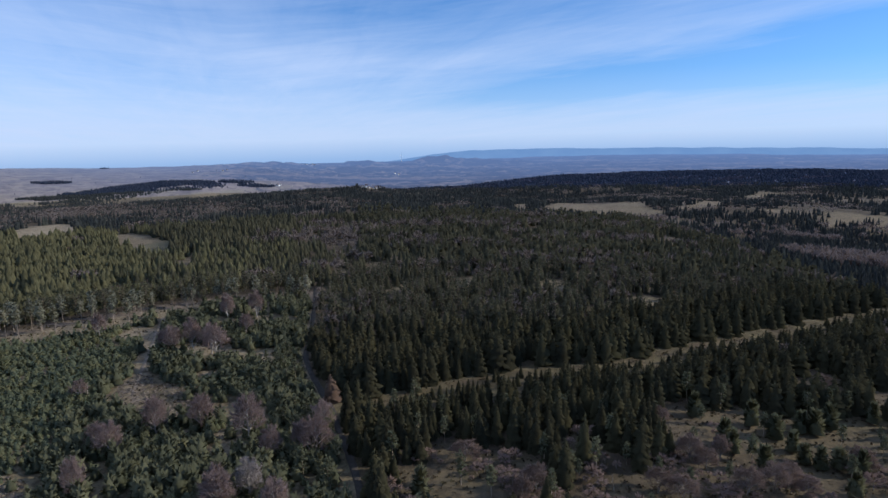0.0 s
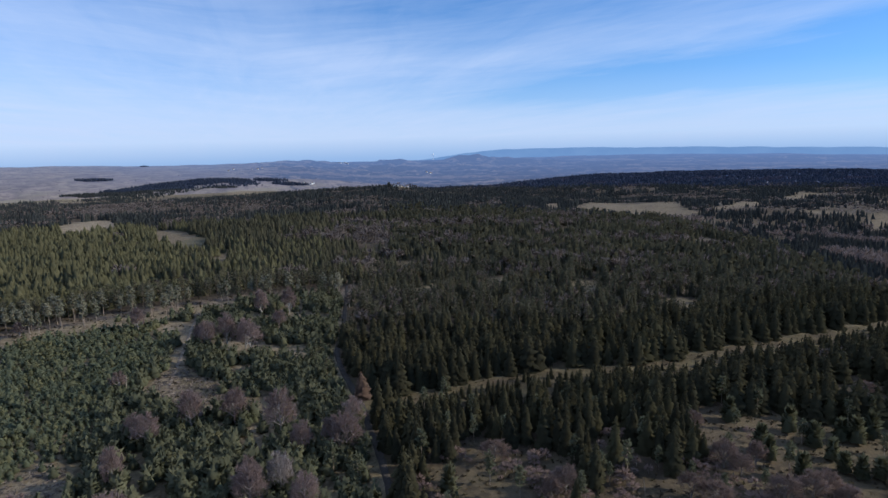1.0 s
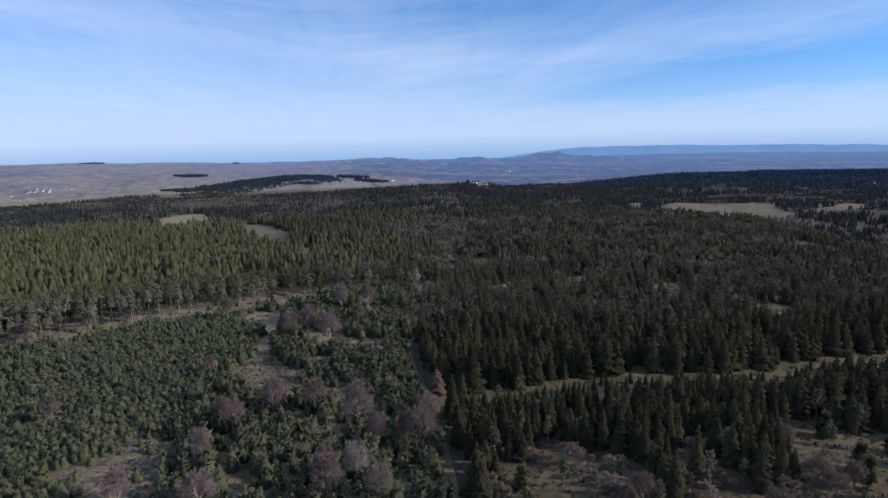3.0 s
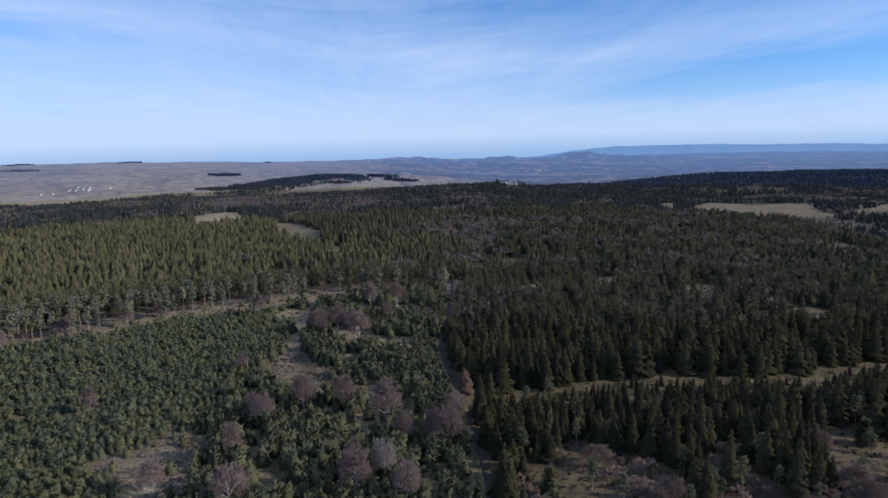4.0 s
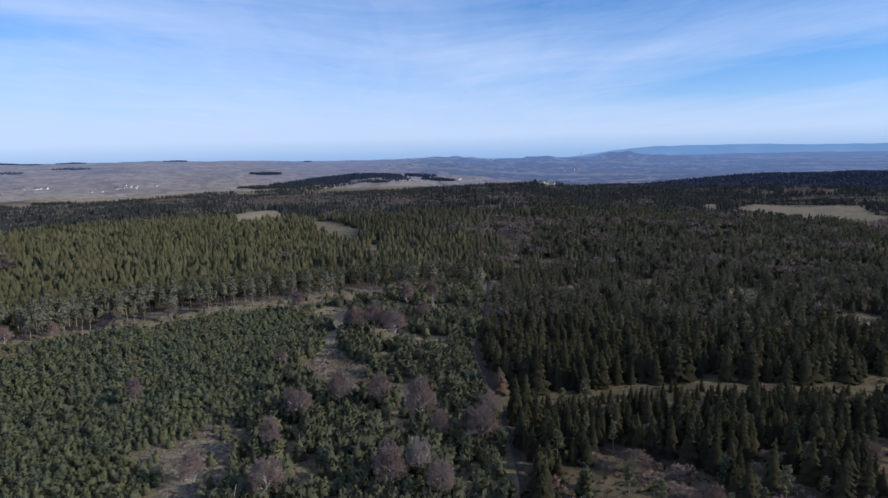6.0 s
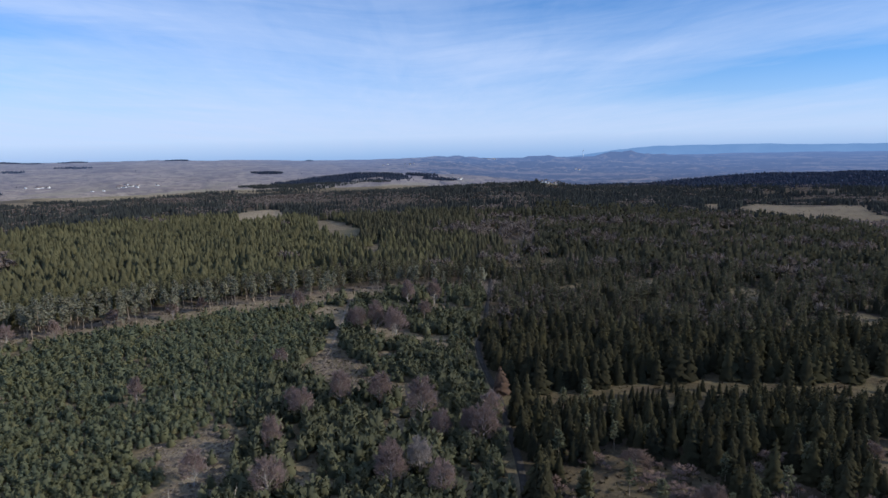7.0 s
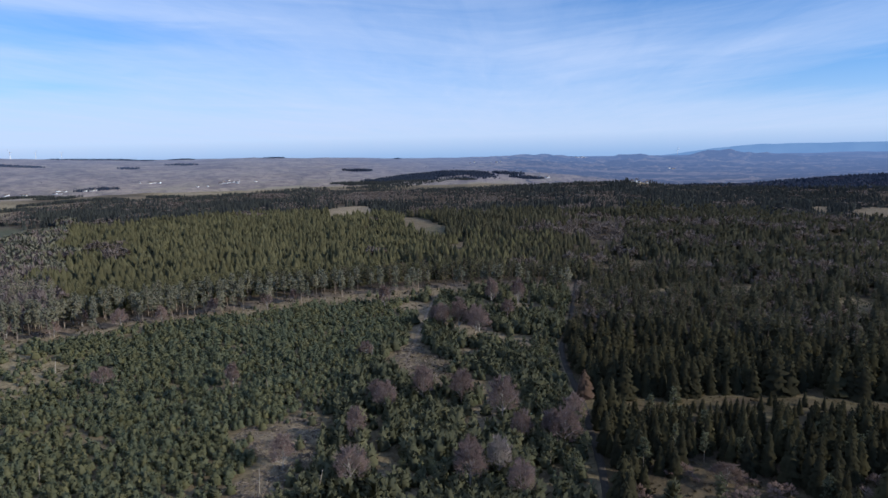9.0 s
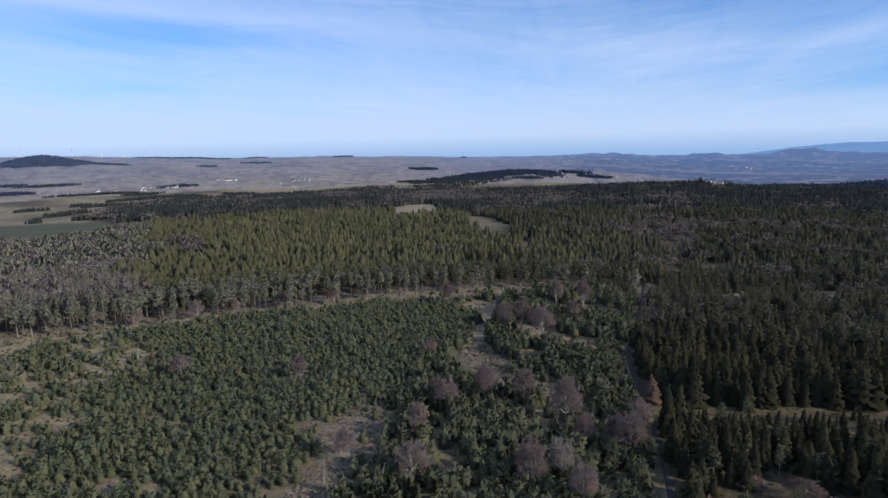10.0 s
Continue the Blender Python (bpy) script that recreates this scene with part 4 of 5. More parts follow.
rng = np.random.RandomState(7)
SPRUCE_NEAR = [spruce(rng, 17, 11, rng.uniform(0.23, 0.30), rng.uniform(0.02, 0.07), True) for _ in range(6)]
SPRUCE_MID = [spruce(rng, 11, 9, rng.uniform(0.22, 0.28)) for _ in range(6)]
SPRUCE_FAR = [spruce_far(rng, 4, 3, 0.23) for _ in range(6)]
SPRUCE_DOT = [spruce_far(rng, 3, 2, 0.21) for _ in range(5)]
YOUNG_NEAR = [young_pine(rng, 170) for _ in range(6)]
YOUNG_MID = [young_pine(rng, 34) for _ in range(6)]
PINE_NEAR = [scots_pine(rng, 240, l) for l in (0.36, 0.44, 0.48, 0.40, 0.32)]
PINE_MID = [scots_pine(rng, 63, l) for l in (0.28, 0.38, 0.33)]
BARE_NEAR = [bare_tree(rng, 4000, 0.34 + 0.035 * k) for k in range(5)]
BARE_MID = [bare_far(rng, 42) for _ in range(4)]
BARE_DOT = [bare_far(rng, 6) for _ in range(4)]
TUFTS = [clump(rng, 5) for _ in range(5)]
SNAGS = [dead_tree(rng) for _ in range(4)]


def zones(x, y):
    """Which wood grows where, as masks over the plan."""
    r, az = np.hypot(x, y), bearing(x, y)
    lane, verge, edge, track = away(x, y, LANE), away(x, y, VERGE), away(x, y, EDGE), away(x, y, TRACK)
    young = inside(x, y, YOUNG)
    clear = (lane < np.where(y > 235, 2.2, np.where(y < 190, 2.3, 3.0))) | (track < 3.6) | inside(x, y, FELLED, 2.5) | (away(x, y, FELLED) < 2.2) | inside(x, y, GLADE, 3.0) | inside(x, y, PATCH, 3.0) | (ovals(x, y, GAPS, 27, 0.5) > 0.4)
    right_open = opened(x, y)
    mid = np.interp(x, [p[0] for p in VERGE], [p[1] for p in VERGE])
    hem = (verge < np.where(y < mid, np.interp(x, [-40, -20, 0, 30, 60, 120, 240], [4, 3.5, 4, 3, 4, 5, 6]), 2.0)) & (x > -42)
    wood_ok = ~young & ~clear & ~right_open & ~hem & (meadow(x, y) < 0.2) & ~fields(x, y) & (ovals(x, y, SLITS, 33, 0.5) < 0.3)
    return r, az, lane, verge, edge, young, clear, right_open, hem, wood_ok


# the wood: old spruces, nearest ones singly
x, y = sow(rng, 4.5, 120, 430, -70.0, 58.0)
r, az, lane, verge, edge, young, clear, right_open, hem, ok = zones(x, y)
left_wood = (x < np.interp(y, [300, 400, 460], [-75, -88, -100])) & ~young
gap = lumps(x, y, 75, 61) + 0.5 * lumps(x, y, 28, 62)
slits = lumps(x * 0.55, y * 1.25, 48, 77) + 0.4 * lumps(x, y, 20, 78)
thin_mid = ~left_wood & (y > 285) & (verge > 40)
keep = ok & np.where(left_wood, edge > 26, np.where(thin_mid, slits < 0.8, gap < np.where(y < 215, 1.15, 1.5))) & (rng.uniform(0, 1, len(x)) < np.where(thin_mid, np.where((lane < 20) & (x > -100), 0.4, 0.54), np.where(left_wood | (lane < 9), 0.98, np.where(y < 235, 0.93, 0.82))))
# spruces past bearing 41 are unseen, added to shade the eastern openings
keep &= (az < 41) | (r < 260)
south = y < np.interp(x, [p[0] for p in VERGE], [p[1] for p in VERGE])
keep &= ~(south & (x > -25) & (verge < 6 + 2 * lumps(x, y, 15, 85)))
keep &= ~((y < 150) & (x > -12) & (rng.uniform(0, 1, len(x)) < 0.65))
keep &= ~((az < -56.5 + 1.2 * lumps(x, y, 60, 84)) & left_wood)
sx, sy = x[keep], y[keep]
north = sy > np.interp(sx, [p[0] for p in VERGE], [p[1] for p in VERGE])
row_in_front = (verge[keep] < 32) & north
low_row = ~north & (sx > -25)
tall = np.where(left_wood[keep], rng.uniform(8, 12, len(sx)), np.where(row_in_front, rng.uniform(9, 15.5, len(sx)), np.where(low_row, np.clip(4.2 + 0.32 * (verge[keep] - 6), 4.5, 12.5) * rng.uniform(0.75, 1.1, len(sx)), rng.uniform(6, 13.5, len(sx)))))
tall = tall * (1 + 0.16 * lumps(sx, sy, 26, 83)) * np.where(thin_mid[keep], 0.86, 1.0)
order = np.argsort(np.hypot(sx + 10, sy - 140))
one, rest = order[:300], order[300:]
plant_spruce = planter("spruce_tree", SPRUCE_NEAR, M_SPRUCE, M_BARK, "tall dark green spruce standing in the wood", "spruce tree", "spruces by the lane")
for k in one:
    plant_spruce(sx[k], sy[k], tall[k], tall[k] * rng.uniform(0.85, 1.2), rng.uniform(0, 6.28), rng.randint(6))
# share of sunlit-coloured spruces rises to the left, imitating the sun's angle
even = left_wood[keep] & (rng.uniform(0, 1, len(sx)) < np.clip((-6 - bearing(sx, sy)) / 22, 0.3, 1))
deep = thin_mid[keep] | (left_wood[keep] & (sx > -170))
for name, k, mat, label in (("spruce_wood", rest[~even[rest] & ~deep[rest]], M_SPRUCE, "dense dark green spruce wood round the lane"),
                            ("inner_spruce_wood", rest[~even[rest] & deep[rest]], M_HAZEDSPRUCE, "open haze-tinted spruce wood beyond the track"),
                            ("spruce_stand", rest[even[rest]], M_SUNLITSPRUCE, "even spruce stand behind the pines in sunlit yellow-green")):
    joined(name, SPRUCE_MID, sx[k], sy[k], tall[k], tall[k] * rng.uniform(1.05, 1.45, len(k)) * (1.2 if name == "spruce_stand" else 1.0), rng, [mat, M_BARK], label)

# the wood beyond
x, y = sow(rng, 4.65, 430, 820)
r, az, lane, verge, edge, young, clear, right_open, hem, ok = zones(x, y)
gap = lumps(x, y, 110, 63) + 0.6 * lumps(x, y, 40, 64)
left_wood = az < -14
keep = ok & (np.where(left_wood, gap < 1.0, gap < 0.75)) & (rng.uniform(0, 1, len(x)) < np.where(left_wood, 1.0, 0.64))
keep &= az > np.interp(r, [430, 820], [-57.5, -56]) + 1.2 * lumps(x, y, 60, 84)
leafless = keep & (lumps(x, y, 120, 65) + 0.5 * lumps(x, y, 45, 66) > np.where(left_wood, 1.2, 0.28))
leafless |= keep & (ovals(x, y, BROWN, 29, 0.5) > 0.3)
keep &= ~leafless
# same painted sunlight by bearing, fewer lit-coloured trees farther off
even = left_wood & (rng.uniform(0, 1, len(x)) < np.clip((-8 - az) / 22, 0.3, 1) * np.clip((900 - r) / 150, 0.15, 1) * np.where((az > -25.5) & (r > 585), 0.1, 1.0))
for name, k, mat, label in (("spruce_forest", keep & ~even, M_HAZEDSPRUCE, "wide dark spruce forest rolling away"),
                            ("even_spruce_forest", keep & even, M_SUNLITSPRUCE, "wide even spruce forest rolling away in sunlit yellow-green")):
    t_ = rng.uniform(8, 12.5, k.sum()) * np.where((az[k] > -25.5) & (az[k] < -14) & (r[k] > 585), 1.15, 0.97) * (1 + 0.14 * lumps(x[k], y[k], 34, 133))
    joined(name, SPRUCE_FAR, x[k], y[k], t_, t_ * rng.uniform(1.0, 1.4, len(t_)) * (1.2 if mat is M_SUNLITSPRUCE else 1.0), rng, [mat], label)
n_ = leafless & (rng.uniform(0, 1, len(x)) < 0.62)
t_ = rng.uniform(8, 12, n_.sum())
joined("leafless_thicket", BARE_MID, x[n_], y[n_], t_, t_ * rng.uniform(1.05, 1.4, len(t_)), rng, [M_FARTWIG, M_GREY], "brown leafless broadleaf trees among spruces")

# far slopes and the round hill
x, y = sow(rng, 6.2, 820, 1550)
x2, y2 = sow(rng, 9.6, 1550, 1900)
x3, y3 = sow(rng, 8.0, 1550, 2000, -9.0, 12.0)
x, y = np.concatenate([x, x2, x3]), np.concatenate([y, y2, y3])
r, az, lane, verge, edge, young, clear, right_open, hem, ok = zones(x, y)
mixed = lumps(x, y, 160, 67) + 0.6 * lumps(x, y, 60, 68)
brown = (ovals(x, y, BROWN, 29, 0.5) > 0.3) | (mixed > np.where((az < -24) & (r > 1050), -0.2, np.where(az < 8, 0.5, 0.2)))
keep = ok & ~brown
t_ = rng.uniform(8, 12.5, keep.sum()) * (1 + 0.15 * lumps(x[keep], y[keep], 50, 134))
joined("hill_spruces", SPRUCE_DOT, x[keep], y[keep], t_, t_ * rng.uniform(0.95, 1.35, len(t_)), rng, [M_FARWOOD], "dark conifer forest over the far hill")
keep = ok & brown & (rng.uniform(0, 1, len(x)) < 0.75)
t_ = rng.uniform(8, 12, keep.sum())
joined("hill_broadleaves", BARE_DOT, x[keep], y[keep], t_, t_ * rng.uniform(0.9, 1.2, len(t_)), rng, [M_FARTWIG, M_GREY], "purple-brown leafless woods on the far slopes")

# young pines of the plantation
x, y = sow(rng, 2.6, 95, 420)
r, az, lane, verge, edge, young, clear, right_open, hem, ok = zones(x, y)
thin = inside(x, y, THIN)
gap = lumps(x, y, 34, 71) + 0.5 * lumps(x, y, 13, 72)
mixed_part = (x > np.interp(y, [100, 210, 300, 370], [-118, -128, -150, -190]))
scatter = rng.uniform(0, 1, len(x))
keep = young & (~clear | (scatter < 0.045) & (lane > 4) & (away(x, y, TRACK) > 3)) & (inside(x, y, PLANTED, 2.0) | (scatter < 0.07) & (edge > 6)) & np.where(thin, lumps(x, y, 11, 70) + 0.5 * gap + (scatter - 0.5) < -0.2, np.where(mixed_part, gap + 0.6 * lumps(x, y, 7, 79) + 0.9 * (scatter - 0.5) < np.where(y > 205, 0.15, 0.75), gap + 0.6 * lumps(x, y, 6, 69) < np.where(x < -160, 1.2, 1.6)))
yx, yy = x[keep], y[keep]
tall = np.clip(rng.normal(3.0, 0.6, len(yx)) + 0.6 * lumps(yx, yy, 60, 74) + 4.6 * mixed_part[keep] * rng.uniform(0, 1, len(yx)) ** 1.7 + 2.0 * (rng.uniform(0, 1, len(yx)) > 0.985), 1.5, 8)
order = np.argsort(np.hypot(yx + 75, yy - 95))
plant_young = planter("young_pine", YOUNG_NEAR, M_YOUNG, M_BARK, "bushy blue-green young pine in the plantation", "pine tree", "young pines of the plantation")
plant_olive = planter("young_pine", YOUNG_NEAR, M_OLIVE, M_BARK, "bushy yellowish olive young pine in the plantation", "pine tree", "young pines of the plantation")
plant_mixed = planter("young_pine", YOUNG_NEAR, M_DARKPINE, M_BARK, "dark green young pine among leafless trees", "pine tree", "young pines of the plantation")
older = mixed_part[keep] & (tall > 3.9 - 1.2 * lumps(yx, yy, 22, 87))
olive = rng.uniform(0, 1, len(yx)) < np.clip(0.25 + 0.35 * lumps(yx, yy, 30, 88) + 0.45 * np.clip(np.hypot((yx + 145) / 75, (yy - 215) / 60) - 0.7, 0, 1), 0.08, 0.85)
for k in order[:300]:
    (plant_mixed if older[k] else plant_olive if olive[k] else plant_young)(yx[k], yy[k], tall[k], (0.9 + 0.82 * tall[k]) * rng.uniform(0.95, 1.35), rng.uniform(0, 6.28), rng.randint(6))
k = order[300:]
far = np.hypot(yx[k], yy[k]) > 265
YOUNG_FAR = [young_pine(rng, 18) for _ in range(6)]
dark = older[k]
for name, k, shapes, mat, label in (("pine_plantation", k[~far & ~dark & ~olive[k]], YOUNG_MID, M_YOUNG, "dense plantation of bushy blue-green young pines"),
                                    ("olive_plantation", k[~far & ~dark & olive[k]], YOUNG_MID, M_OLIVE, "yellowish olive young pines of the dense plantation"),
                                    ("far_plantation", k[far & ~dark & ~olive[k]], YOUNG_FAR, M_YOUNG, "far part of the dense young pine plantation"),
                                    ("far_olive_plantation", k[far & ~dark & olive[k]], YOUNG_FAR, M_OLIVE, "yellowish olive young pines at the far hem"),
                                    ("mixed_plantation", k[dark], YOUNG_MID, M_DARKPINE, "dark green half-grown pines among leafless trees")):
    joined(name, shapes, yx[k], yy[k], tall[k], (1.0 + 0.9 * tall[k]) * rng.uniform(1.0, 1.5, len(k)), rng, [mat, M_BARK], label)

# old pines along the hem of the wood, and scattered ones
x, y = sow(rng, 6.0, 120, 430)
r, az, lane, verge, edge, young, clear, right_open, hem, ok = zones(x, y)
row = (ok & (edge < 34) & (rng.uniform(0, 1, len(x)) < np.where(edge < 10, 0.6, 0.9)) | young & ~clear & (edge < 15) & (rng.uniform(0, 1, len(x)) < 0.3)) & (x < -80)
loose = (y < 205) & (x > -20) & (lane > 5) & ~hem & (rng.uniform(0, 1, len(x)) < np.where(right_open, 0.06, np.where(ok, 0.4, 0.0)))
inner = ok & (x > -70) & (y > 285) & (verge > 36) & (lumps(x * 0.55, y * 1.25, 48, 77) < 0.9) & (rng.uniform(0, 1, len(x)) < 0.4)
beside = young & ~clear & (lane < 17) & (rng.uniform(0, 1, len(x)) < 0.38)
plant_dark = planter("pine_tree", PINE_NEAR, M_DARKPINE, M_PINEBARK, "dark green pine with a bare pale trunk", "pine tree", "old pines")
plant_pine = planter("pine_tree", PINE_NEAR, M_LITPINE, M_PINEBARK, "tall pine with a bare pale trunk at the wood's hem", "pine tree", "old pines")
pick = np.where(row | loose | beside)[0]
for k in pick[np.argsort(r[pick])][:300]:
    t_ = rng.uniform(12, 17) if row[k] else rng.uniform(6, 11)
    (plant_pine if row[k] else plant_dark)(x[k], y[k], t_, t_ * rng.uniform(0.85, 1.1), rng.uniform(0, 6.28), rng.randint(5))
# pines standing apart in the eastern openings
for bx, by in ((80, 192), (91, 197), (100, 179), (97, 180), (110, 183), (114, 182), (80, 186), (81, 172), (82, 168), (85, 163), (86, 158), (101, 171), (101, 165), (104, 162), (106, 152), (104, 147),
               (109, 162), (124, 166), (129, 174), (137, 189), (96, 186), (118, 175), (121, 186), (113, 158), (29, 153), (32, 155), (10, 146), (-8, 147)):
    t_ = rng.uniform(6.5, 10)
    (plant_mixed if rng.uniform() < 0.65 else plant_dark)(bx, by, t_, t_ * rng.uniform(0.95, 1.25), rng.uniform(0, 6.28), rng.randint(5), 0.0, "dark green pine standing apart in dry grass")
k = np.where(inner)[0]
k = np.concatenate([k, pick[np.argsort(r[pick])][300:]])
t_ = rng.uniform(10, 15, len(k))
joined("mixed_pines", PINE_MID, x[k], y[k], t_, t_ * rng.uniform(1.1, 1.4, len(k)), rng, [M_HAZEDSPRUCE, M_MIDBARK], "haze-tinted old pines mixed into the wood")
x, y = sow(rng, 8.4, 430, 900, -70, 40)
r, az, lane, verge, edge, young, clear, right_open, hem, ok = zones(x, y)
k = np.where(ok & (az > -8) & (lumps(x, y, 140, 76) > -0.4))[0]
t_ = rng.uniform(9, 13, len(k))
joined("far_pines", [young_pine(rng, 9) for _ in range(4)], x[k], y[k], t_, t_ * rng.uniform(0.9, 1.3, len(k)), rng, [M_HAZEDSPRUCE, M_MIDBARK], "haze-tinted pines mixed into the far wood")
x, y = sow(rng, 4.7, 300, 900, -70, -54)
r, az, lane, verge, edge, young, clear, right_open, hem, ok = zones(x, y)
ok &= (az < np.interp(r, [430, 820], [-57.2, -56]) + 1.2 * lumps(x, y, 60, 84)) & (edge > 14)
leaf = lumps(x, y, 70, 97) + lumps(x, y, 25, 98) > rng.normal(0.15, 0.8, len(x))
for name, k, shapes, mats, label in (("western_broadleaves", ok & leaf, BARE_MID, [M_GREYTWIG, M_GREY], "grey-brown leafless trees mixed with pines"),
                                     ("western_pines", ok & ~leaf & (r < 520), PINE_MID, [M_LITPINE, M_PINEBARK], "grey-green old pines in the western wood"),
                                     ("far_western_pines", ok & ~leaf & (r >= 520), YOUNG_MID, [M_LITPINE, M_PINEBARK], "grey-green pines on the western slope")):
    t_ = rng.uniform(8, 13, k.sum())
    joined(name, shapes, x[k], y[k], t_, t_ * rng.uniform(0.9, 1.2, k.sum()), rng, mats, label)

# leafless trees, each at its place: x, y, height, spread
plant_bare = planter("bare_tree", BARE_NEAR, M_TWIG, M_LIMB, "leafless grey-brown broadleaf tree among young pines", "bare tree", "leafless trees")
plant_low = planter("bare_tree", BARE_NEAR, M_LOWTWIG, M_GREY, "low leafless purple-brown tree in dry grass", "bare tree", "leafless trees")
plant_pale = planter("bare_tree", BARE_NEAR, M_PALE, M_LIMB, "leafless pale grey tree with whitish branches", "bare tree", "leafless trees", "crown")
BARE = ((-93, 184, 8.5), (-80, 187, 8), (-62, 179, 9.5), (-107, 175, 6.5), (-101, 171, 7.5), (-98, 148, 7.5), (-52, 167, 7.5), (-44, 171, 7.5), (-39, 168, 8.5),
        (-40, 182, 7.5), (-60, 145, 7), (-57, 138, 8.5), (-43, 138, 7), (-110, 128, 7), (-86, 127, 7.5), (-170, 292, 8), (-115, 268, 10), (-122, 264, 8),
        (-106, 266, 9), (-101, 260, 8.5), (-116, 318, 9), (-103, 324, 8.5), (-98, 291, 7), (-128, 270, 7), (-136, 216, 5))
for k, (bx, by, tall_) in enumerate(BARE):
    plant_bare(bx, by, tall_ * rng.uniform(1.5, 1.75), tall_ * rng.uniform(1.2, 1.5), rng.uniform(0, 6.28), k)
plant_pale(-52, 147, 12.0, 10.0, 1.0, 1)
for bx, by in ((-318, 178), (-296, 187), (-276, 208), (-250, 246), (-262, 222), (-330, 160), (-300, 205), (-225, 283), (-212, 150), (-165, 168), (-230, 265)):
    plant_bare(bx, by, rng.uniform(7, 11), rng.uniform(8, 11), rng.uniform(0, 6.28), rng.randint(5), 0.0, "leafless grey-brown tree beside the plantation track")
for bx, by in ((53, 147), (58, 144), (70, 158), (67, 162), (76, 147), (84, 149), (89, 152), (76, 163), (18, 145), (22, 149), (65, 181), (4, 165), (138, 218), (91, 146), (115, 161)):
    plant_low(bx, by, rng.uniform(6, 8.5), rng.uniform(8.5, 11.5), rng.uniform(0, 6.28), rng.randint(5))
plant_rust = planter("rusty_tree", SPRUCE_NEAR, M_RUST, M_BARK, "rust-brown tree with dead leaves at the lane fork", "tree", "", "crown")
plant_rust(-42.5, 210.5, 10.5, 15.0, 0.5, 2)

x, y = sow(rng, 9.0, 280, 430, -14, 40)
ok = zones(x, y)[-1]
k = np.where(ok & (away(x, y, VERGE) > 25) & (lumps(x, y, 60, 99) > 0.2))[0]
t_ = rng.uniform(6, 9.5, len(k))
joined("wood_broadleaves", [bare_far(rng, 70) for _ in range(4)], x[k], y[k], t_, t_ * rng.uniform(0.9, 1.3, len(k)), rng, [M_FARTWIG, M_GREY], "grey-brown leafless trees scattered in the wood")

# low leafless thickets in the openings
x, y = sow(rng, 3.2, 118, 200, -8, 40)
r, az, lane, verge, edge, young, clear, right_open, hem, ok = zones(x, y)
k = np.where((right_open | (y < 165) & ok) & (lane > 6) & (lumps(x, y, 24, 121) + 0.5 * lumps(x, y, 9, 122) + 0.012 * (160 - y) > 0.25))[0]
t_ = rng.uniform(1.6, 4.2, len(k))
joined("leafless_scrub", [bare_far(rng, 60) for _ in range(4)], x[k], y[k], t_, t_ * rng.uniform(1.2, 1.9, len(k)), rng, [M_HEATHTWIG, M_GREY], "low purple-brown leafless scrub in dry grass")

# dead trunks
for sxy in ((-207, 118), (-243, 152), (-134, 217), (-108, 116), (-93, 121), (-168, 97), (-150, 170), (42, 148), (-98, 289)):
    plant = new("dead_tree", raw_mesh("dead_tree", *SNAGS[rng.randint(4)].arrays()[:2], [M_DEAD]))
    plant.location = (*sxy, float(height(*sxy)))
    k = rng.uniform(5, 8)
    plant.scale, plant.rotation_euler = (k, k, k), (rng.normal(0, 0.04), rng.normal(0, 0.04), rng.uniform(0, 6))
    tagged(plant, "bleached dead tree trunk with broken branch stubs", "dead tree", "dead trunks")

# heather and grass tussocks on the open ground
x, y = sow(rng, 2.0, 110, 400)
r, az, lane, verge, edge, young, clear, right_open, hem, ok = zones(x, y)
k = ((young | right_open | hem | (y < 205)) & (x > -400) & (lane > 2.6) & (away(x, y, TRACK) > 2.0)) & (rng.uniform(0, 1, len(x)) < np.where(inside(x, y, FELLED), 0.5, 0.35))
t_ = rng.uniform(0.3, 0.9, k.sum())
joined("dry_tussocks", TUFTS, x[k], y[k], t_, rng.uniform(0.8, 1.9, k.sum()), rng, [M_SCRUB], "dry tan grass tussocks and heather cushions")

# dark heather cushions and juniper bushes on the same ground
x, y = sow(rng, 2.3, 110, 400)
r, az, lane, verge, edge, young, clear, right_open, hem, ok = zones(x, y)
thin = inside(x, y, THIN) | inside(x, y, GLADE, 3.0) | (ovals(x, y, GAPS, 27, 0.5) > 0.4)
k = (right_open | hem & (verge > 1.6) | thin | (edge < 16) & (x > -400)) & (lane > 3) & (lumps(x, y, 12, 131) + 0.7 * lumps(x, y, 5, 132) > 0.25)
t_ = rng.uniform(0.4, 1.5, k.sum())
joined("heather_cushions", [clump(rng, 9, 0.8) for _ in range(4)], x[k], y[k], t_, rng.uniform(1.2, 2.8, k.sum()), rng, [M_HEATH], "dark brown heather cushions and low juniper bushes")

# brushwood left lying where trees were felled
def brush(rng):
    s = Shape()
    for _ in range(7):
        a, ln = rng.uniform(0, 6.28), rng.uniform(0.3, 0.9)
        c = np.array([rng.normal(0, 0.4), rng.normal(0, 0.4), rng.uniform(0.05, 0.4)])
        d = np.array([math.cos(a), math.sin(a), rng.normal(0, 0.25)]) * ln
        stick(s, c - d, c + d, 0.08, 0.04, 0, 3)
    return s


x, y = sow(rng, 1.7, 100, 300)
k = (inside(x, y, FELLED, 2.5) | inside(x, y, GLADE, 3.0)) & (rng.uniform(0, 1, len(x)) < 0.8)
joined("brushwood", [brush(rng) for _ in range(5)], x[k], y[k], rng.uniform(0.5, 1.3, k.sum()), rng.uniform(0.8, 1.8, k.sum()), rng, [M_BRUSH], "grey brushwood and broken branches on felled ground")


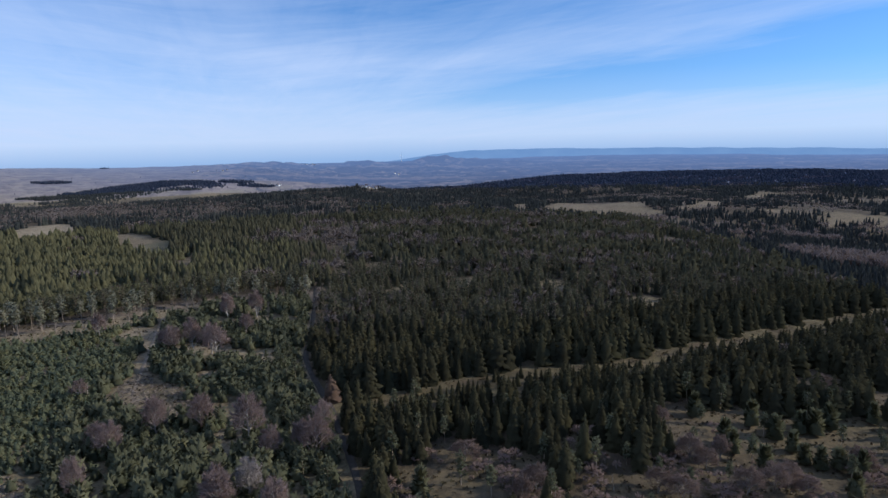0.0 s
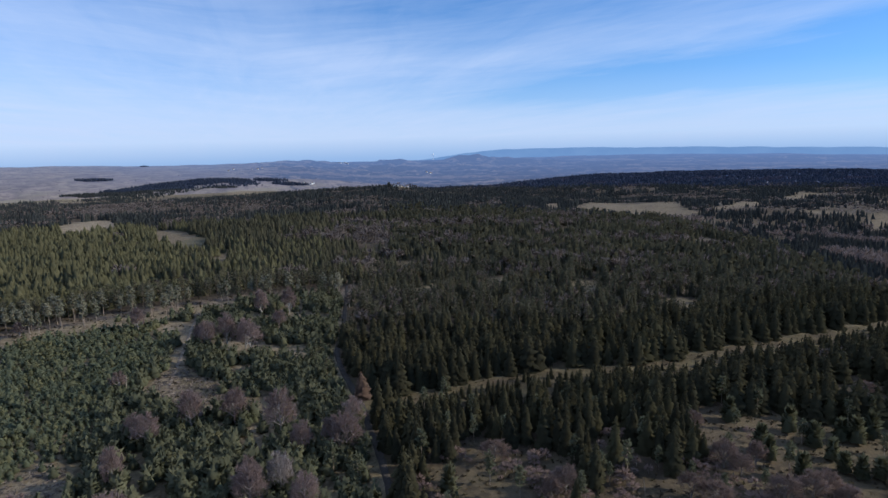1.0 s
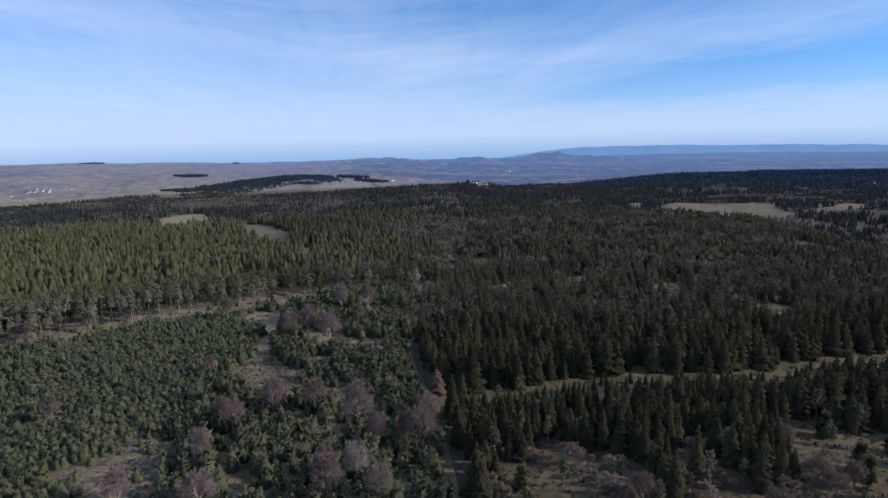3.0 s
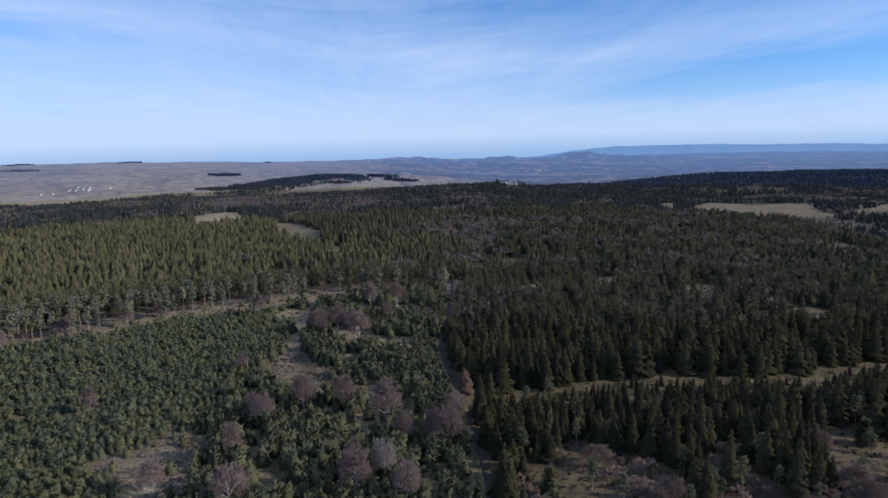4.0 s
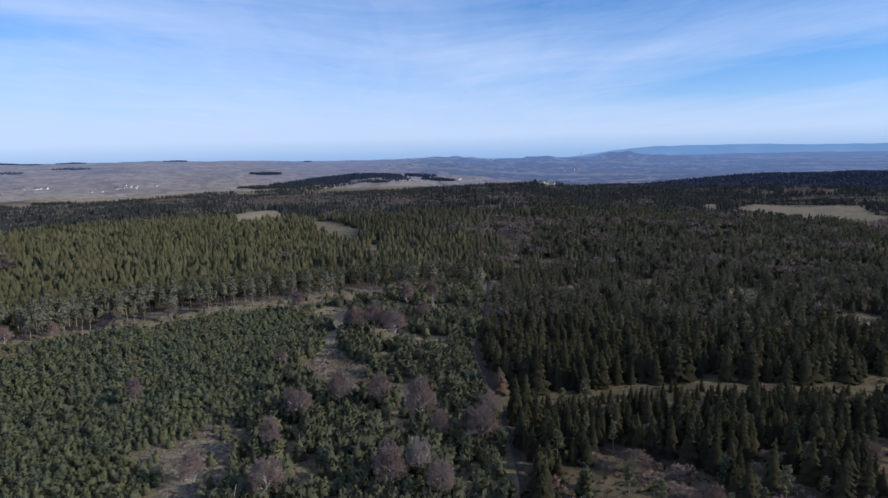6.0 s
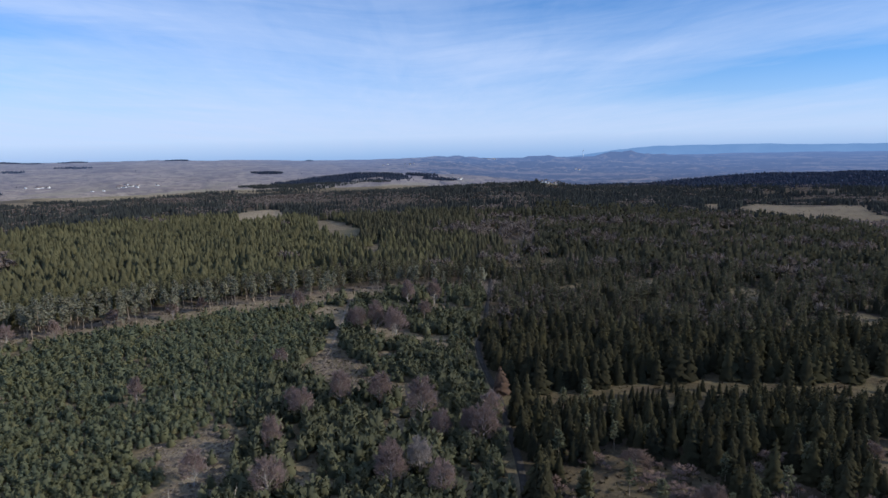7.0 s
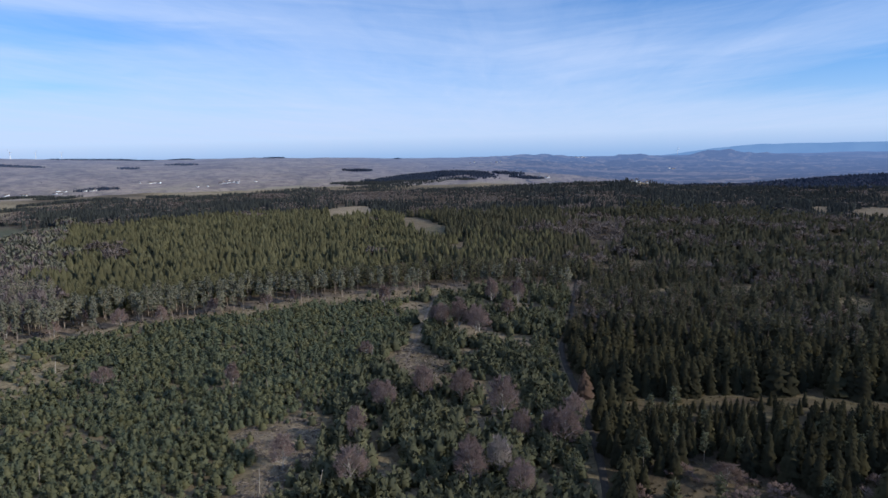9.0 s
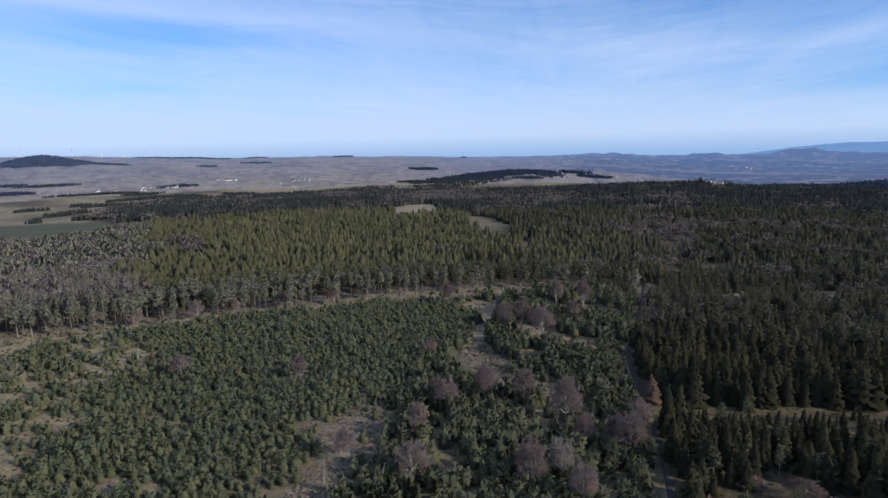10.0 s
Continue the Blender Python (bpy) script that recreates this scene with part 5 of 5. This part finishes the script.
# ---- the far country ----
def at(b, d):
    return d * math.sin(radians(b)), d * math.cos(radians(b))


# woods and hedges of the valley
x, y = sow(rng, 4.9, 390, 2050, 9, 40)
r, az = np.hypot(x, y), bearing(x, y)
grow = lumps(x * 0.7, y, 170, 91) + 0.6 * lumps(x, y, 75, 92) + 0.4 * lumps(x, y, 30, 93)
park = parkland(x, y)
ok = fields(x, y) & (meadow(x, y) < 0.15) & np.where(park, (lumps(x, y, 40, 126) + lumps(x, y, 15, 127) > 0.3), grow > np.where(r < 760, -9.0, np.where(r < 1000, -0.85, -1.0)))
ok &= (r < 800) | (rng.uniform(0, 1, len(x)) < 0.55)
leaf = lumps(x * 0.6, y, 130, 94) + 0.5 * lumps(x, y, 45, 95)
lilac = (az > np.interp(r, [540, 600, 680], [33, 28.5, 33])) & (r > 555) & (r < 630)
shade = (r < 760) & ~lilac & ~park
leaf = np.where(lilac, True, np.where(shade, leaf > 1.3, leaf > np.where(r > 1500, 0.5, 0.25)))
for name, mask, shapes, mats, spread, label in (
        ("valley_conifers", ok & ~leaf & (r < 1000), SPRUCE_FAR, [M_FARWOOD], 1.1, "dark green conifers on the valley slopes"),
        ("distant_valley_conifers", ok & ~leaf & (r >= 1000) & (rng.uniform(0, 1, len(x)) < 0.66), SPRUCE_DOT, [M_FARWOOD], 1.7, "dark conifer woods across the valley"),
        ("valley_woods", ok & leaf & (r < 950), BARE_MID, [M_GREYTWIG, M_GREY], 1.15, "grey-lilac leafless wood on the valley slope"),
        ("valley_thickets", ok & leaf & (r >= 950) & (rng.uniform(0, 1, len(x)) < 0.62), BARE_DOT, [M_FARTWIG, M_GREY], 1.6, "brown leafless thickets on the valley slopes")):
    t_ = rng.uniform(6, 11, mask.sum()) * np.where(lilac[mask], 1.25, 1.0)
    joined(name, shapes, x[mask], y[mask], t_, t_ * spread * rng.uniform(0.85, 1.15, len(t_)), rng, mats, label)

# thickets standing about in the valley meadow
x, y = sow(rng, 11.0, 780, 1210, 6, 20)
k = inside(x, y, MEADOWS[4]) & (lumps(x, y, 70, 137) + 0.5 * lumps(x, y, 25, 138) > 0.55)
t_ = rng.uniform(3, 7, k.sum())
joined("meadow_thickets", BARE_DOT, x[k], y[k], t_, t_ * rng.uniform(1.0, 1.6, len(t_)), rng, [M_FARTWIG, M_GREY], "brown leafless thickets in the valley meadow")

# the long wooded ridge and other far woods
x, y = sow(rng, 11.2, 1960, 3000, -6, 40)
r, az = np.hypot(x, y), bearing(x, y)
k = np.exp(-((az - 21.5) / 26) ** 4 - ((r - 2400) / 640) ** 4) + 0.12 * lumps(x, y, 160, 123) > 0.4
k &= r < np.interp(az, [-4, 3.4, 9.7, 14.7, 19.3, 27], [2200, 2380, 2660, 2780, 3060, 3150])
t_ = rng.uniform(8, 12, k.sum())
bald = (lumps(x * 0.5, y, 190, 135) + 0.6 * lumps(x, y, 70, 136) > np.where(r < 2350, 0.3, 0.8))[k]
x, y, wide_ = x[k], y[k], t_ * rng.uniform(2.5, 3.6, len(t_))
joined("ridge_wood", SPRUCE_DOT, x[~bald], y[~bald], t_[~bald], wide_[~bald], rng, [M_BLUEWOOD], "wooded ridge across the valley tinted dark haze blue")
joined("ridge_thickets", SPRUCE_DOT, x[bald], y[bald], 0.75 * t_[bald], wide_[bald], rng, [M_RIDGETWIG], "leafless thickets on the wooded ridge tinted haze violet-grey")

# copses on the heath: bearing, distance, half-width, half-depth, trees
COPSES = ((-31.5, 2090, 105, 75, 280), (-62.1, 1178, 34, 16, 30), (-60.9, 1200, 15, 12, 12), (-64.0, 1038, 10, 8, 8), (-60.2, 1010, 23, 10, 16), (-58.9, 1440, 39, 14, 34), (-57.2, 1714, 47, 26, 60), (-60.2, 2079, 104, 22, 90), (-57.8, 2087, 57, 30, 70), (-65.2, 2316, 63, 40, 90), (-62.8, 2577, 89, 22, 90), (-56.3, 1998, 55, 24, 50), (-52.9, 1760, 48, 30, 50), (-48.7, 1830, 50, 30, 50), (-65.1, 2678, 49, 20, 40), (-52.2, 4640, 285, 30, 420), (-46.9, 4640, 75, 30, 130), (-39.3, 4640, 68, 30, 130), (-28.5, 4620, 22, 20, 30), (-32.1, 2900, 62, 45, 120),
          (-47.0, 3640, 75, 60, 110), (-51.0, 3420, 45, 40, 50), (-62.9, 3610, 200, 150, 1300), (-58.5, 3700, 120, 50, 180), (-25.3, 2260, 150, 60, 520),
          (-28.5, 2190, 120, 65, 400), (-21.3, 2280, 60, 40, 90), (-18.5, 2330, 55, 35, 80), (-17.0, 2260, 60, 26, 70), (-22.6, 2150, 40, 20, 40),
          (-55.6, 1760, 32, 40, 65), (-60.5, 1500, 28, 10, 22), (-64, 1420, 30, 8, 18), (-53.5, 2240, 60, 26, 40))
parts = []
for b, d, a, deep, n in COPSES:
    n = int(n * (1.2 if d > 3000 else 3.2))
    q, w = np.sqrt(rng.uniform(0, 1, n)), rng.uniform(0, 6.2832, n)
    u, v = q * np.cos(w) * (1 + 0.25 * np.sin(3 * w + b)), q * np.sin(w) * (1 + 0.25 * np.cos(2 * w + b))
    s, c = math.sin(radians(b)), math.cos(radians(b))
    parts.append(np.stack([d * s + u * a * c + v * deep * s, d * c - u * a * s + v * deep * c], 1))
# the wood that climbs the copse hill
x, y = sow(rng, 10.0, 1750, 2300, -36, -15)
k = inside(x, y, ((-1041, 1563), (-1045, 1800), (-1050, 1985), (-888, 2040), (-860, 1960), (-905, 1850), (-891, 1710), (-942, 1585)), 16.0) & (lumps(x, y, 60, 131) < 1.0)
k |= inside(x, y, ((-872, 2060), (-756, 2125), (-700, 2030), (-740, 2060), (-800, 2010)), 12.0) & (lumps(x, y, 50, 132) < 0.6)
pts = np.concatenate(parts + [np.stack([x[k], y[k]], 1)])
# lone trees and hedges over the heath
x, y = sow(rng, 70, 1250, 3300, -68, -4)
k = fields(x, y) & (lumps(x, y, 260, 96) > 0.7) & (rng.uniform(0, 1, len(x)) < 0.35)
pts = np.concatenate([pts, np.stack([x[k], y[k]], 1)])
t_ = rng.uniform(7, 11, len(pts))
t_[-int(k.sum()):] *= 0.55
near, remote = np.hypot(pts[:, 0], pts[:, 1]) < 2150, np.hypot(pts[:, 0], pts[:, 1]) > 3200
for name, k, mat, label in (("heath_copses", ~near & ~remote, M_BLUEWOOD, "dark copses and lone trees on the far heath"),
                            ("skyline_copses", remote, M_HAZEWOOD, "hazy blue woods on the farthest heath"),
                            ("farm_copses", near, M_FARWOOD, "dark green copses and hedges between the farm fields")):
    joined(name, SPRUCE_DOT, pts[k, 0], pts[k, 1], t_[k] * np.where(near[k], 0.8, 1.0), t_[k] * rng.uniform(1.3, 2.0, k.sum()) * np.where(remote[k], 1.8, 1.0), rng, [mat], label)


# ---- hamlets ----
def house_stock():
    w, d, h, p = 0.5, 0.5, 0.55, 1.0
    wall = [(-w, -d, -0.3), (w, -d, -0.3), (w, d, -0.3), (-w, d, -0.3), (-w, -d, h), (w, -d, h), (w, d, h), (-w, d, h), (-w, 0, p), (w, 0, p)]
    wf = [(0, 1, 5), (0, 5, 4), (1, 2, 6), (1, 6, 5), (2, 3, 7), (2, 7, 6), (3, 0, 4), (3, 4, 7), (4, 8, 7), (5, 6, 9)]
    e, q = 0.56, 0.62
    lo = h - 0.06
    roof = [(-e, -q, lo), (e, -q, lo), (e, 0, p + 0.03), (-e, 0, p + 0.03), (e, q, lo), (-e, q, lo),
            (-e, -q, lo + 0.05), (e, -q, lo + 0.05), (e, 0, p + 0.09), (-e, 0, p + 0.09), (e, q, lo + 0.05), (-e, q, lo + 0.05)]
    rf = [(6, 7, 8), (6, 8, 9), (9, 8, 10), (9, 10, 11), (0, 3, 2), (0, 2, 1), (3, 5, 4), (3, 4, 2), (0, 1, 7), (0, 7, 6), (4, 5, 11), (4, 11, 10),
          (1, 2, 8), (1, 8, 7), (2, 4, 10), (2, 10, 8), (3, 0, 6), (3, 6, 9), (5, 3, 9), (5, 9, 11)]
    return (raw_mesh("wall", np.array(wall), np.array(wf), [M_WALL]), raw_mesh("roof", np.array(roof), np.array(rf), [M_ROOF]))


HOUSE = house_stock()


def house(b, d, long_, deep_, tall_, turn, lift=0.0):
    x0, y0 = at(b, d)
    foot = new("house")
    foot.location, foot.scale, foot.rotation_euler = (x0, y0, float(height(x0, y0)) + lift), (long_, deep_, tall_), (0, 0, turn)
    tagged(foot, "pale rendered house with a grey gabled roof", "house", "houses of the hamlets")
    for n_, me in zip(("wall", "roof"), HOUSE):
        new(n_, me).parent = foot


# bearing, distance, half-spread across and along, houses
for b, d, a, deep, n in ((-55.0, 2240, 60, 60, 11), (-43.6, 2350, 50, 70, 14), (-49.8, 2470, 45, 20, 4), (-45.5, 2200, 25, 10, 2), (-41.0, 2350, 12, 6, 2),
                         (-6.95, 1412, 28, 12, 9), (-15.2, 2300, 18, 10, 3), (-12.5, 4400, 70, 30, 8), (-59.5, 2250, 50, 30, 4), (-20.0, 3500, 120, 60, 5), (-5.0, 3400, 70, 40, 4)):
    for k in range(n):
        u, v = rng.uniform(-1, 1), rng.uniform(-1, 1)
        house(b + math.degrees(u * a / d), d + v * deep, rng.uniform(7, 13) * (0.5 if d < 1500 else 1.0), rng.uniform(6, 8) * (0.6 if d < 1500 else 1.0), rng.uniform(5.5, 8.5) * (0.55 if d < 1500 else 0.7 if b < -35 else 0.85), rng.choice([0.3, 1.2, 1.9]) + rng.uniform(-0.2, 0.2))


# ---- wind turbines ----
def turbine(b, d, tall_, spin):
    x0, y0 = at(b, d)
    foot = new("wind_turbine")
    foot.location, foot.rotation_euler = (x0, y0, float(height(x0, y0))), (0, 0, radians(-b) + 0.4)
    tagged(foot, "white three-bladed wind turbine on the far heath", "wind turbine", "wind turbines on the skyline")

    def piece(name, shape, parent):
        co, tri = shape.arrays()[:2]
        ob = new(name, raw_mesh(name, co, tri, [M_WHITE]))
        ob.parent = parent
        return ob
    s = Shape()
    stick(s, (0, 0, -2), (0, 0, tall_), 1.5, 0.9, 0, 8)
    piece("tower", s, foot)
    s = Shape()
    stick(s, (0, 2.6, tall_ + 0.8), (0, -2.2, tall_ + 0.8), 1.1, 1.2, 0, 6)
    piece("nacelle", s, foot)
    s = Shape()
    stick(s, (0, -2.2, tall_ + 0.8), (0, -3.8, tall_ + 0.8), 1.2, 0.3, 0, 6)
    hub = piece("hub", s, foot)
    for k in range(3):
        a = spin + k * 2.0944
        s = Shape()
        stick(s, (0, -3, tall_ + 0.8), (math.sin(a) * tall_ * 0.5, -3, tall_ + 0.8 + math.cos(a) * tall_ * 0.5), 1.0, 0.25, 0, 4)
        piece("blade", s, hub)


for b, d, spin in ((-64.3, 4740, 0.2), (-60.9, 4740, 0.9), (-58.9, 4740, 1.5), (-57.3, 4740, 0.5), (-55.6, 4740, 1.1), (-3.9, 4740, 0.1)):
    turbine(b, d, 42, spin)
